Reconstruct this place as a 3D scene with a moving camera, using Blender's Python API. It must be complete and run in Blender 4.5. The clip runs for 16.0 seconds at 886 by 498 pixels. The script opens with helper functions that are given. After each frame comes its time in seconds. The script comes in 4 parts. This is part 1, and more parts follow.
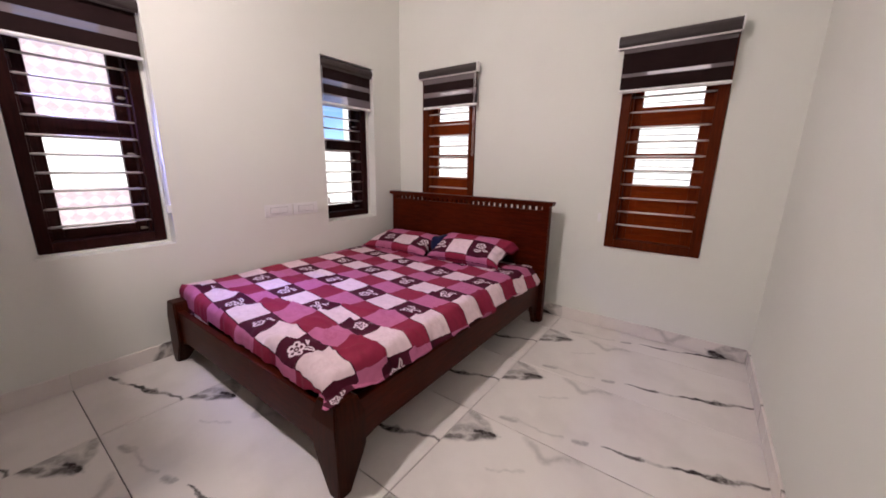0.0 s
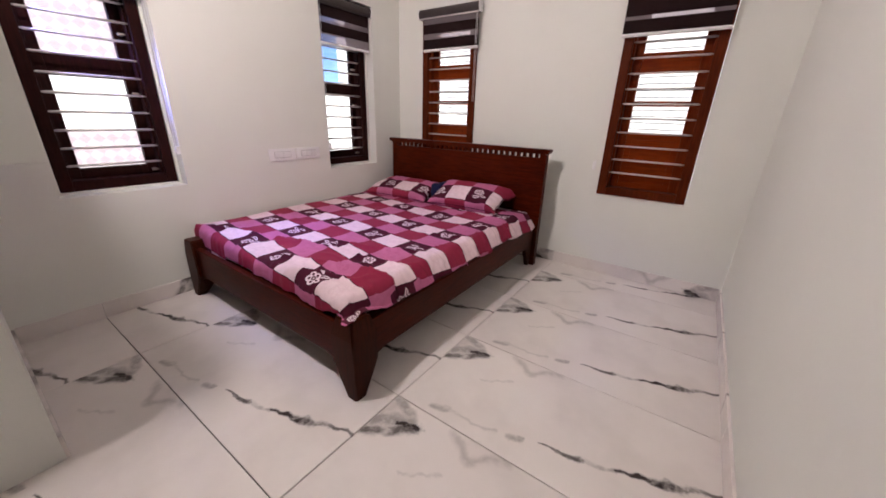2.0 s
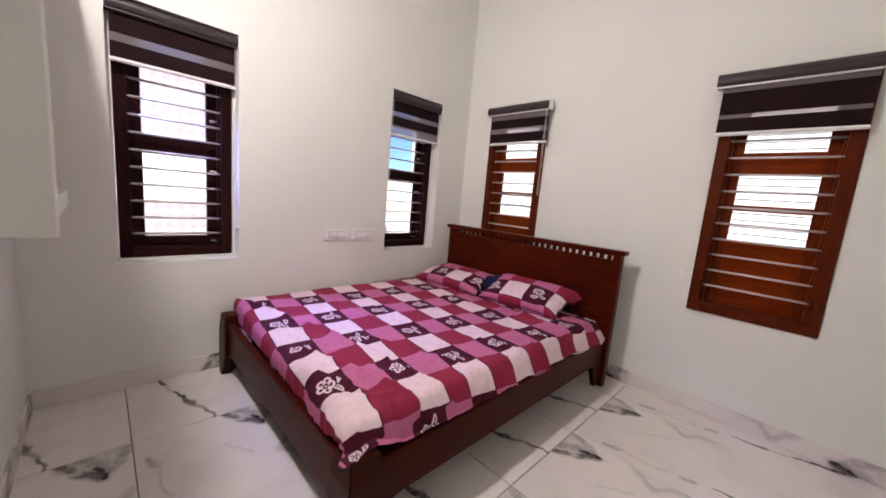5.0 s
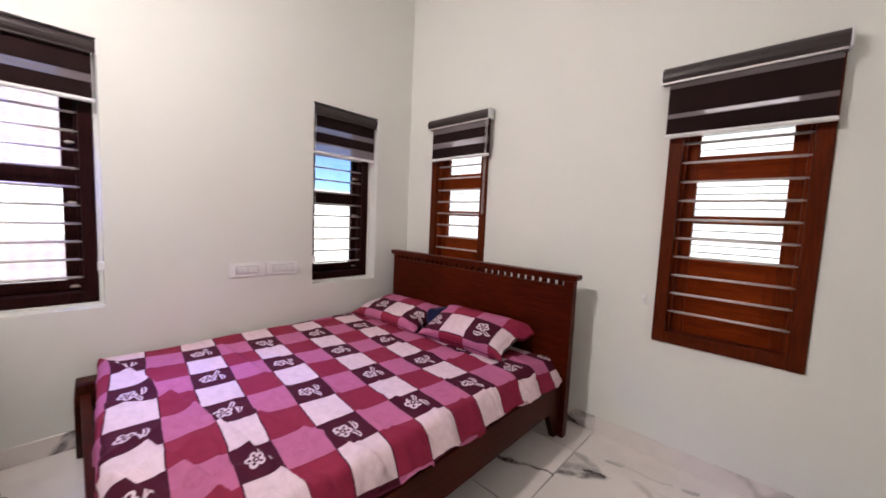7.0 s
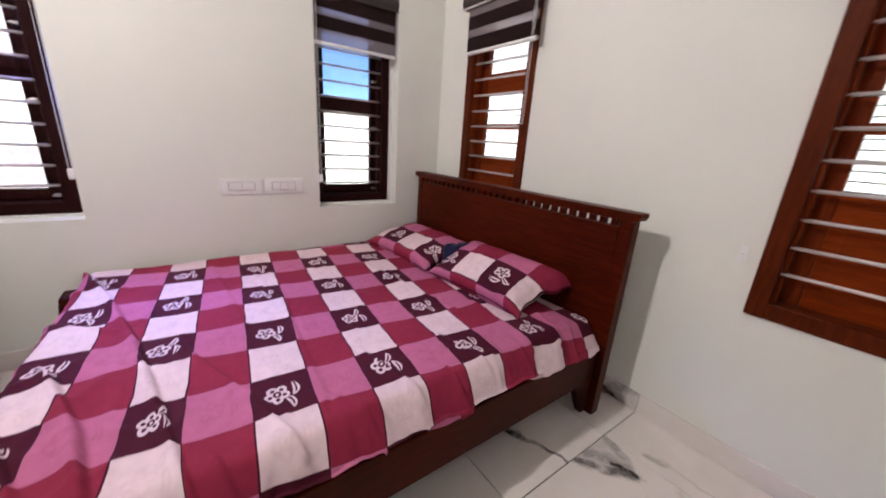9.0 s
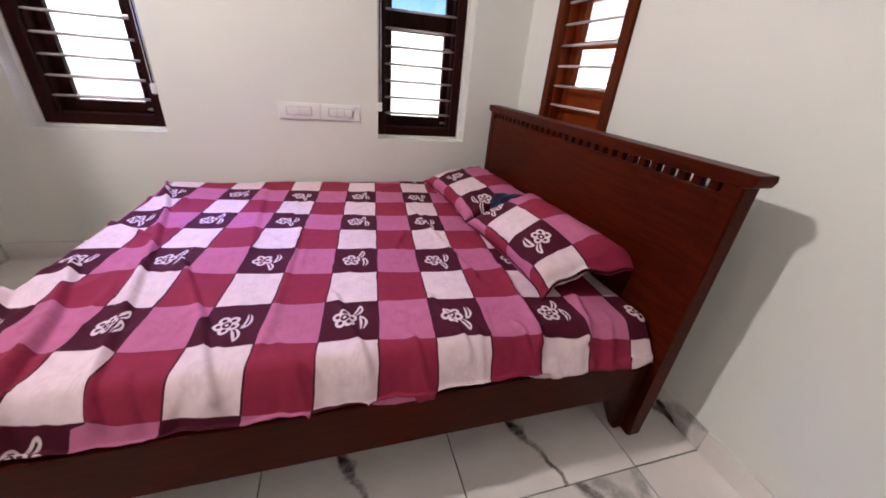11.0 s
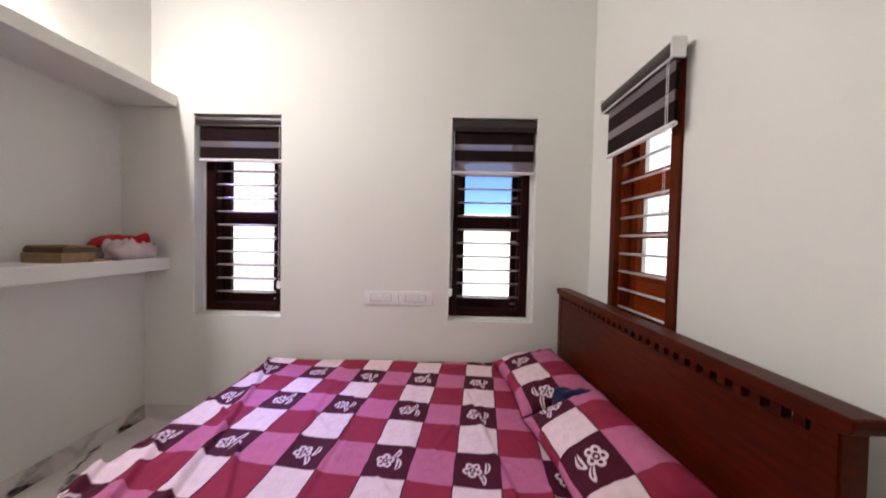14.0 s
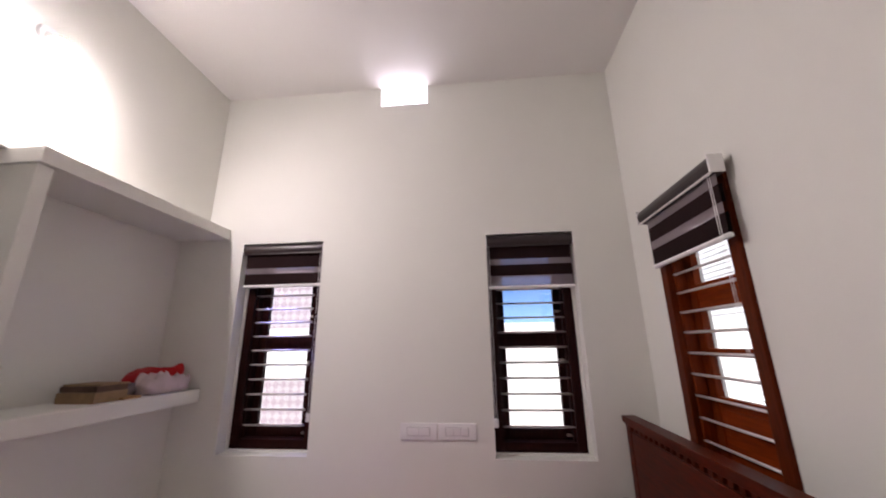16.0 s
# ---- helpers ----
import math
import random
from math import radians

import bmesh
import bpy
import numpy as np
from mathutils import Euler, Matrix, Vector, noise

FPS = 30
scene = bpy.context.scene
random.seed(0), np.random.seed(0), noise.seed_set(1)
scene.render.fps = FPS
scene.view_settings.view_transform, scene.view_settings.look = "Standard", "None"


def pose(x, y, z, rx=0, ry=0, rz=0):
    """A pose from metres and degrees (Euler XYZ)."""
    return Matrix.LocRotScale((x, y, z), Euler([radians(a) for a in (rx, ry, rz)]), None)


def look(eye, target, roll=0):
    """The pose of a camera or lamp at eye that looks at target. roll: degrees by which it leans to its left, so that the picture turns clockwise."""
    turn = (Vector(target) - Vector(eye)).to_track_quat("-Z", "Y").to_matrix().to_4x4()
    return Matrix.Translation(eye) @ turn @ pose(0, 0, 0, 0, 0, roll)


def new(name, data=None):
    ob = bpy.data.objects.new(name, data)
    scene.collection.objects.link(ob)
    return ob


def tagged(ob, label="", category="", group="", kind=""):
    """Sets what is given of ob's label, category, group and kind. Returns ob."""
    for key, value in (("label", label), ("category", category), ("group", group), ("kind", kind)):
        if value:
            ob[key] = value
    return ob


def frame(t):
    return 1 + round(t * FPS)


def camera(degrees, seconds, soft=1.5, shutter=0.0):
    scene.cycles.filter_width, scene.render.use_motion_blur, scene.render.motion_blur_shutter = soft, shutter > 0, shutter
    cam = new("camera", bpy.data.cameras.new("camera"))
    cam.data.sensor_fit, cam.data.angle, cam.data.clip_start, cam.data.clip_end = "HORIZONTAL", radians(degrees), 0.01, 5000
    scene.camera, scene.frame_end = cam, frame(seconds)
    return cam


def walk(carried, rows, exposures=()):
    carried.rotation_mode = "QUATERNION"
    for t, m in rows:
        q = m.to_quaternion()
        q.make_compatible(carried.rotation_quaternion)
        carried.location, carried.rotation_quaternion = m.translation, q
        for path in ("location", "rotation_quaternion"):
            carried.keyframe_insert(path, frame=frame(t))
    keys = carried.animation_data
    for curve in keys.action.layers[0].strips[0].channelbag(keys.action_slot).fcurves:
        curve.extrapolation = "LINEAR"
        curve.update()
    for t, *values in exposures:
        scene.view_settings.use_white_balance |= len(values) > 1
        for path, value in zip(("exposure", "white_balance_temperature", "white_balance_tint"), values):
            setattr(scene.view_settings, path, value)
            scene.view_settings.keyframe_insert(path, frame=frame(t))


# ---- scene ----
cam = camera(103.1, 16.0, soft=1.7, shutter=0.4)
PATH = [
    (0, (0.132, 0.017, 1.211), (-1.007, 1.596, 0.752), 1.0),
    (0.5, (0.157, 0.007, 1.204), (-0.996, 1.552, 0.674), 1.0),
    (1, (0.176, -0.063, 1.186), (-0.946, 1.48, 0.584), 1.4),
    (1.5, (0.188, -0.106, 1.177), (-0.962, 1.375, 0.481), 1.6),
    (2, (0.199, -0.126, 1.181), (-0.871, 1.408, 0.473), 1.8),
    (2.5, (0.174, -0.144, 1.191), (-0.925, 1.387, 0.521), 2.0),
    (3, (0.149, -0.095, 1.206), (-1.096, 1.367, 0.646), 3.4),
    (3.2, (0.141, -0.068, 1.207), (-1.159, 1.358, 0.679), 3.8),
    (5.3, (0.012, 0.234, 1.215), (-1.396, 1.627, 0.934), 5.0),
    (5.5, (-0.014, 0.304, 1.236), (-1.408, 1.706, 0.936), 4.9),
    (6, (-0.042, 0.385, 1.231), (-1.347, 1.859, 0.88), 2.2),
    (6.5, (-0.013, 0.508, 1.244), (-1.415, 1.914, 1.001), 1.7),
    (7, (0.044, 0.669, 1.246), (-1.324, 2.118, 1.079), 2.5),
    (7.5, (0.058, 0.821, 1.245), (-1.223, 2.342, 1.034), 0.4),
    (8, (-0.025, 0.985, 1.254), (-1.21, 2.588, 1.096), 3.2),
    (8.5, (-0.089, 1.069, 1.226), (-1.448, 2.5, 0.906), 2.8),
    (9, (-0.108, 1.192, 1.18), (-1.643, 2.335, 0.601), 3.8),
    (9.5, (-0.102, 1.339, 1.153), (-1.72, 2.277, 0.446), 4.2),
    (9.7, (-0.106, 1.378, 1.172), (-1.727, 2.271, 0.415), 3.6),
    (11.8, (-0.178, 1.835, 1.097), (-1.943, 2.113, 0.198), 3.1),
    (12, (-0.159, 1.874, 1.097), (-1.941, 2.085, 0.214), 1.8),
    (12.5, (-0.136, 1.896, 1.107), (-1.969, 1.994, 0.314), 0.9),
    (13, (-0.126, 1.896, 1.127), (-2.013, 1.906, 0.466), 0.2),
    (13.5, (-0.123, 1.895, 1.191), (-2.076, 1.826, 0.765), -0.6),
    (14, (-0.13, 1.893, 1.262), (-2.129, 1.866, 1.204), 1.2),
    (14.5, (-0.145, 1.893, 1.275), (-2.141, 1.969, 1.367), 1.7),
    (15, (-0.164, 1.861, 1.303), (-2.153, 1.947, 1.493), 2.3),
    (15.5, (-0.183, 1.825, 1.334), (-2.152, 1.813, 1.687), 0.9),
    (16, (-0.196, 1.823, 1.356), (-2.119, 1.647, 1.878), -0.8),
]
walk(cam, [(t, look(eye, target, roll)) for t, eye, target, roll in PATH],
     exposures=[(0.0, 1.60, 6540, 22), (3.0, 1.69, 6470, 21), (5.0, 1.73, 6420, 19), (9.0, 1.80, 6320, 17), (12.2, 1.97, 6320, 17),
                (13.5, 1.87, 6320, 16), (14.5, 1.55, 6340, 18), (16.0, 1.25, 6430, 25)])

# ---- world, sun and exposure ----
world = bpy.data.worlds.new("sky")
scene.world = world
world.use_nodes = True
wn = world.node_tree.nodes
sky = wn.new("ShaderNodeTexSky")
sky.sky_type = "NISHITA"
sky.sun_disc = False
sky.air_density, sky.dust_density, sky.ozone_density, sky.altitude = 0.7, 0.0, 6.0, 3000
sky.sun_elevation, sky.sun_rotation = radians(52), radians(125)
wn["Background"].inputs["Strength"].default_value = 0.085
world.node_tree.links.new(sky.outputs[0], wn["Background"].inputs[0])
sun = new("sun", bpy.data.lights.new("sun", "SUN"))
sun.data.energy, sun.data.angle, sun.data.color = 5.0, radians(0.5), (1.0, 0.95, 0.87)
sun.matrix_world = look((5, -4, 8), (0, 0, 0))
# blue skylight falling through the west opening onto the foot of the bed
lamp = new("window_skylight", bpy.data.lights.new("window_skylight", "AREA"))
lamp.data.shape, lamp.data.size, lamp.data.size_y, lamp.data.spread = "RECTANGLE", 0.40, 0.26, radians(58)
lamp.data.energy, lamp.data.color = 2.0, (0.24, 0.28, 1.0)
lamp.matrix_world = look((-2.715, 0.47, 1.62), (-1.93, 1.27, 0.46))
# daylight thrown up through the ventilator under the ceiling
lamp = new("ventilator_skylight", bpy.data.lights.new("ventilator_skylight", "AREA"))
lamp.data.shape, lamp.data.size, lamp.data.size_y = "RECTANGLE", 0.35, 0.14
lamp.data.energy, lamp.data.color = 1.2, (0.90, 0.88, 1.0)
lamp.matrix_world = look((-2.655, 1.332, 3.19), (-2.30, 1.332, 3.30))
LAMP_SOUTH = 430.0   # strength of the bulb's glowing dome


# ---- helpers for building ----
def place_of(ob):
    p = Vector((0, 0, 0))
    while ob is not None:
        p += ob.location
        ob = ob.parent
    return p


def part(name, bm, material, parent=None, label="", smooth=False, loc=None):
    """Links a bmesh, built in world metres, as one mesh object under a thing or a part."""
    base = place_of(parent) if parent is not None else Vector(loc or (0, 0, 0))
    bmesh.ops.translate(bm, verts=bm.verts, vec=-base)
    bmesh.ops.recalc_face_normals(bm, faces=bm.faces)
    me = bpy.data.meshes.new(name)
    bm.to_mesh(me)
    bm.free()
    me.materials.append(material)
    if smooth:
        for p in me.polygons:
            p.use_smooth = True
    ob = new(name, me)
    if parent is not None:
        ob.parent = parent
    else:
        ob.location = base
    if label:
        ob["label"] = label
    return ob


def thing(name, base, label, category, group="", kind=""):
    ob = new(name)
    ob.empty_display_size = 0.1
    ob.location = base
    return tagged(ob, label, category, group, kind)


def add_box(bm, x0, x1, y0, y1, z0, z1, bevel=0.0, seg=2):
    vs = [bm.verts.new((x, y, z)) for x in (x0, x1) for y in (y0, y1) for z in (z0, z1)]
    fs = [bm.faces.new([vs[i] for i in f]) for f in
          ((0, 1, 3, 2), (4, 6, 7, 5), (0, 4, 5, 1), (2, 3, 7, 6), (0, 2, 6, 4), (1, 5, 7, 3))]
    if bevel:
        edges = list({e for f in fs for e in f.edges})
        bmesh.ops.bevel(bm, geom=edges, offset=bevel, segments=seg, affect="EDGES", profile=0.5)
    return bm


def box(x0, x1, y0, y1, z0, z1, bevel=0.0, seg=2):
    return add_box(bmesh.new(), x0, x1, y0, y1, z0, z1, bevel, seg)


def rod(p, q, r, n=10):
    bm = bmesh.new()
    p, q = Vector(p), Vector(q)
    m = (q - p).to_track_quat("Z", "Y").to_matrix().to_4x4()
    m.translation = (p + q) / 2
    bmesh.ops.create_cone(bm, cap_ends=True, segments=n, radius1=r, radius2=r, depth=(q - p).length, matrix=m)
    return bm


def prism(profile, axis, a, b, bevel=0.0):
    """A closed outline of (u, v) drawn out along x, y or z from a to b."""
    bm = bmesh.new()
    put = {"x": lambda u, v, w: (w, u, v), "y": lambda u, v, w: (u, w, v), "z": lambda u, v, w: (u, v, w)}[axis]
    lo = [bm.verts.new(put(u, v, a)) for u, v in profile]
    hi = [bm.verts.new(put(u, v, b)) for u, v in profile]
    bm.faces.new(lo)
    bm.faces.new(hi[::-1])
    n = len(lo)
    for i in range(n):
        bm.faces.new((lo[i], lo[(i + 1) % n], hi[(i + 1) % n], hi[i]))
    if bevel:
        bmesh.ops.bevel(bm, geom=list(bm.edges), offset=bevel, segments=2, affect="EDGES", profile=0.5)
    return bm


def wall_sheet(axis, face, back, u_cuts, z_cuts, holes):
    """A thick wall between two planes, with openings that go through it. axis: the wall's normal."""
    bm = bmesh.new()

    def at(u, z, d):
        return (d, u, z) if axis == "x" else (u, d, z)

    vs = {}

    def v(i, j, d):
        if (i, j, d) not in vs:
            vs[i, j, d] = bm.verts.new(at(u_cuts[i], z_cuts[j], d))
        return vs[i, j, d]

    def solid(i, j):
        if not (0 <= i < len(u_cuts) - 1 and 0 <= j < len(z_cuts) - 1):
            return False
        u, z = (u_cuts[i] + u_cuts[i + 1]) / 2, (z_cuts[j] + z_cuts[j + 1]) / 2
        return not any(a < u < b and c < z < d for a, b, c, d in holes)

    for i in range(len(u_cuts) - 1):
        for j in range(len(z_cuts) - 1):
            if not solid(i, j):
                continue
            for d in (face, back):
                bm.faces.new((v(i, j, d), v(i + 1, j, d), v(i + 1, j + 1, d), v(i, j + 1, d)))
            for di, dj, (a, b) in ((-1, 0, ((i, j), (i, j + 1))), (1, 0, ((i + 1, j), (i + 1, j + 1))),
                                   (0, -1, ((i, j), (i + 1, j))), (0, 1, ((i, j + 1), (i + 1, j + 1)))):
                if not solid(i + di, j + dj):
                    bm.faces.new((v(*a, face), v(*b, face), v(*b, back), v(*a, back)))
    return bm


# ---- materials ----
def material(name):
    m = bpy.data.materials.new(name)
    m.use_nodes = True
    return m, m.node_tree.nodes, m.node_tree.links, m.node_tree.nodes["Principled BSDF"]


def ramp(nodes, stops):
    r = nodes.new("ShaderNodeValToRGB")
    el = r.color_ramp.elements
    el[0].position, el[0].color = stops[0][0], (*stops[0][1], 1)
    el[1].position, el[1].color = stops[-1][0], (*stops[-1][1], 1)
    for p, c in stops[1:-1]:
        e = el.new(p)
        e.color = (*c, 1)
    return r


def noise_tex(nodes, links, scale, detail=4.0, coord="Object", stretch=(1, 1, 1)):
    tc, mp, nz = nodes.new("ShaderNodeTexCoord"), nodes.new("ShaderNodeMapping"), nodes.new("ShaderNodeTexNoise")
    mp.inputs["Scale"].default_value = stretch
    nz.inputs["Scale"].default_value, nz.inputs["Detail"].default_value = scale, detail
    links.new(tc.outputs[coord], mp.inputs[0])
    links.new(mp.outputs[0], nz.inputs["Vector"])
    return nz


def bump(nodes, links, bsdf, height, strength, distance=0.002):
    b = nodes.new("ShaderNodeBump")
    b.inputs["Strength"].default_value, b.inputs["Distance"].default_value = strength, distance
    links.new(height, b.inputs["Height"])
    links.new(b.outputs[0], bsdf.inputs["Normal"])


def paint(name, light, dark, rough=0.75, grain=220.0, strength=0.25):
    """Rolled wall paint: large faint clouds and a fine orange-peel relief."""
    m, n, l, b = material(name)
    big, fine = noise_tex(n, l, 1.3, 5), noise_tex(n, l, grain, 3)
    r = ramp(n, [(0.3, dark), (0.7, light)])
    l.new(big.outputs["Fac"], r.inputs[0])
    l.new(r.outputs[0], b.inputs["Base Color"])
    b.inputs["Roughness"].default_value = rough
    bump(n, l, b, fine.outputs["Fac"], strength, 0.0008)
    return m


def wood(name, light, dark, rough=0.3, stretch=(30, 3, 3), coat=0.25):
    m, n, l, b = material(name)
    grain, broad = noise_tex(n, l, 3.0, 6, stretch=stretch), noise_tex(n, l, 2.2, 3)
    mix = n.new("ShaderNodeMath")
    mix.operation = "MULTIPLY_ADD"
    l.new(grain.outputs["Fac"], mix.inputs[0])
    mix.inputs[1].default_value = 0.6
    half = n.new("ShaderNodeMath")
    half.operation = "MULTIPLY"
    half.inputs[1].default_value = 0.4
    l.new(broad.outputs["Fac"], half.inputs[0])
    l.new(half.outputs[0], mix.inputs[2])
    r = ramp(n, [(0.35, dark), (0.65, light)])
    l.new(mix.outputs[0], r.inputs[0])
    l.new(r.outputs[0], b.inputs["Base Color"])
    rr = n.new("ShaderNodeMapRange")
    rr.inputs[3].default_value, rr.inputs[4].default_value = rough - 0.06, rough + 0.12
    l.new(broad.outputs["Fac"], rr.inputs[0])
    l.new(rr.outputs[0], b.inputs["Roughness"])
    b.inputs["Coat Weight"].default_value, b.inputs["Coat Roughness"].default_value = coat, 0.2
    b.inputs["Specular IOR Level"].default_value = 0.07
    bump(n, l, b, grain.outputs["Fac"], 0.2, 0.0006)
    return m


def plain(name, color, rough=0.5, metal=0.0, vary=0.08, scale=40.0):
    m, n, l, b = material(name)
    nz = noise_tex(n, l, scale, 4)
    r = ramp(n, [(0.3, tuple(c * (1 - vary) for c in color)), (0.7, tuple(min(1, c * (1 + vary)) for c in color))])
    l.new(nz.outputs["Fac"], r.inputs[0])
    l.new(r.outputs[0], b.inputs["Base Color"])
    b.inputs["Roughness"].default_value, b.inputs["Metallic"].default_value = rough, metal
    bump(n, l, b, nz.outputs["Fac"], 0.08, 0.0005)
    return m


def cloth(name, color, vary=0.15, scale=500.0, sheen=0.1):
    m, n, l, b = material(name)
    weave, broad = noise_tex(n, l, scale, 2), noise_tex(n, l, 9.0, 4)
    r = ramp(n, [(0.3, tuple(c * (1 - vary) for c in color)), (0.7, tuple(min(1, c * (1 + vary)) for c in color))])
    l.new(broad.outputs["Fac"], r.inputs[0])
    l.new(r.outputs[0], b.inputs["Base Color"])
    b.inputs["Roughness"].default_value, b.inputs["Sheen Weight"].default_value = 0.9, sheen
    b.inputs["Specular IOR Level"].default_value = 0.2
    bump(n, l, b, weave.outputs["Fac"], 0.3, 0.0006)
    return m


def glow(name, color, strength):
    m, n, l, b = material(name)
    b.inputs["Base Color"].default_value = (0.85, 0.85, 0.85, 1)
    b.inputs["Emission Color"].default_value = (*color, 1)
    b.inputs["Emission Strength"].default_value = strength
    return m


class Maths:
    """Short forms for chains of math nodes."""

    def __init__(self, nodes, links):
        self.n, self.l = nodes, links

    def op(self, kind, *args):
        node = self.n.new("ShaderNodeMath")
        node.operation = kind
        for k, a in enumerate(args):
            if isinstance(a, (int, float)):
                node.inputs[k].default_value = a
            else:
                self.l.new(a, node.inputs[k])
        return node.outputs[0]

    def step(self, x, a, b):
        """0 below a, 1 above b (or the reverse when a > b), smooth."""
        node = self.n.new("ShaderNodeMapRange")
        node.interpolation_type = "SMOOTHSTEP"
        node.inputs[1].default_value, node.inputs[2].default_value = min(a, b), max(a, b)
        node.inputs[3].default_value, node.inputs[4].default_value = (0, 1) if a < b else (1, 0)
        self.l.new(x, node.inputs[0])
        return node.outputs[0]


TILE_X, TILE_Y = 1.24, 0.587


def marble():
    """Polished white porcelain tile whose printed grey and black veins are the same on each tile."""
    m, n, l, b = material("marble_tile")
    k = Maths(n, l)
    uv, sep = n.new("ShaderNodeTexCoord"), n.new("ShaderNodeSeparateXYZ")
    l.new(uv.outputs["UV"], sep.inputs[0])
    mp = n.new("ShaderNodeMapping")
    mp.inputs["Scale"].default_value = (TILE_X, TILE_Y, 1)
    l.new(uv.outputs["UV"], mp.inputs[0])

    def nz(scale, detail, rough=0.55):
        t = n.new("ShaderNodeTexNoise")
        t.inputs["Scale"].default_value, t.inputs["Detail"].default_value = scale, detail
        t.inputs["Roughness"].default_value = rough
        l.new(mp.outputs[0], t.inputs["Vector"])
        return t

    wob, fine, cloud, smoke = nz(7.0, 5, 0.6), nz(20.0, 4, 0.6), nz(2.2, 4), nz(9.0, 6, 0.68)
    ws = n.new("ShaderNodeSeparateColor")
    l.new(wob.outputs["Color"], ws.inputs[0])
    px = k.op("ADD", k.op("MULTIPLY", sep.outputs[0], TILE_X), k.op("MULTIPLY", k.op("SUBTRACT", ws.outputs[0], 0.5), 0.10))
    py = k.op("ADD", k.op("MULTIPLY", sep.outputs[1], TILE_Y), k.op("MULTIPLY", k.op("SUBTRACT", ws.outputs[1], 0.5), 0.10))

    def vein(u0, v0, u1, v1, w0, w1, soft, weight):
        """A line from (u0, v0) to (u1, v1) in parts of the tile, its half width running from w0 to w1 metres."""
        ax, ay, bx, by = u0 * TILE_X, v0 * TILE_Y, u1 * TILE_X, v1 * TILE_Y
        dx, dy = bx - ax, by - ay
        qx, qy = k.op("SUBTRACT", px, ax), k.op("SUBTRACT", py, ay)
        t = k.op("DIVIDE", k.op("ADD", k.op("MULTIPLY", qx, dx), k.op("MULTIPLY", qy, dy)), dx * dx + dy * dy)
        node = n.new("ShaderNodeClamp")
        l.new(t, node.inputs[0])
        t = node.outputs[0]
        ex, ey = k.op("SUBTRACT", qx, k.op("MULTIPLY", t, dx)), k.op("SUBTRACT", qy, k.op("MULTIPLY", t, dy))
        d = k.op("SQRT", k.op("ADD", k.op("MULTIPLY", ex, ex), k.op("MULTIPLY", ey, ey)))
        width = k.op("MULTIPLY_ADD", t, w1 - w0, w0)
        width = k.op("MULTIPLY", width, k.op("MULTIPLY", fine.outputs["Fac"], 2.0))
        return k.op("MULTIPLY", k.step(k.op("SUBTRACT", d, width), soft, -soft * 0.3), weight)

    lines = [vein(.49, .235, .61, .275, .002, .008, .008, .9), vein(.61, .275, .70, .35, .004, .002, .010, .5),
             vein(.70, .35, .83, .43, .003, .012, .010, 1.0), vein(.83, .43, 1.0, .565, .008, .002, .010, .85),
             vein(0, .60, .15, .855, .010, .016, .020, .85), vein(0, .97, .14, .84, .010, .014, .03, .55),
             vein(0, .66, .03, .92, .004, .010, .06, .24), vein(.01, .74, .10, .84, .016, .018, .045, .55), vein(.07, .79, .15, .86, .006, .015, .014, 1.0),
             vein(.25, .985, .34, .86, .002, .006, .03, .32), vein(.34, .86, .44, .985, .006, .003, .03, .32),
             vein(.12, .08, .18, .10, .004, .006, .02, .45), vein(.18, .10, .36, .16, .001, .002, .012, .25),
             vein(.20, .55, .30, .66, .001, .002, .01, .22), vein(.40, .17, .44, .20, .003, .003, .012, .5)]
    total = lines[0]
    for x in lines[1:]:
        total = k.op("MAXIMUM", total, x)
    total = k.op("MULTIPLY", total, k.op("MULTIPLY_ADD", k.step(smoke.outputs["Fac"], 0.30, 0.54), 0.80, 0.20))
    base = ramp(n, [(0.3, (0.70, 0.64, 0.60)), (0.5, (0.80, 0.738, 0.697)), (0.75, (0.835, 0.782, 0.745))])
    l.new(cloud.outputs["Fac"], base.inputs[0])
    mix = n.new("ShaderNodeMix")
    mix.data_type = "RGBA"
    l.new(total, mix.inputs["Factor"])
    l.new(base.outputs[0], mix.inputs[6])
    mix.inputs[7].default_value = (0.036, 0.026, 0.024, 1)
    l.new(mix.outputs[2], b.inputs["Base Color"])
    rr = n.new("ShaderNodeMapRange")
    rr.inputs[3].default_value, rr.inputs[4].default_value = 0.10, 0.26
    l.new(fine.outputs["Fac"], rr.inputs[0])
    l.new(rr.outputs[0], b.inputs["Roughness"])
    return m


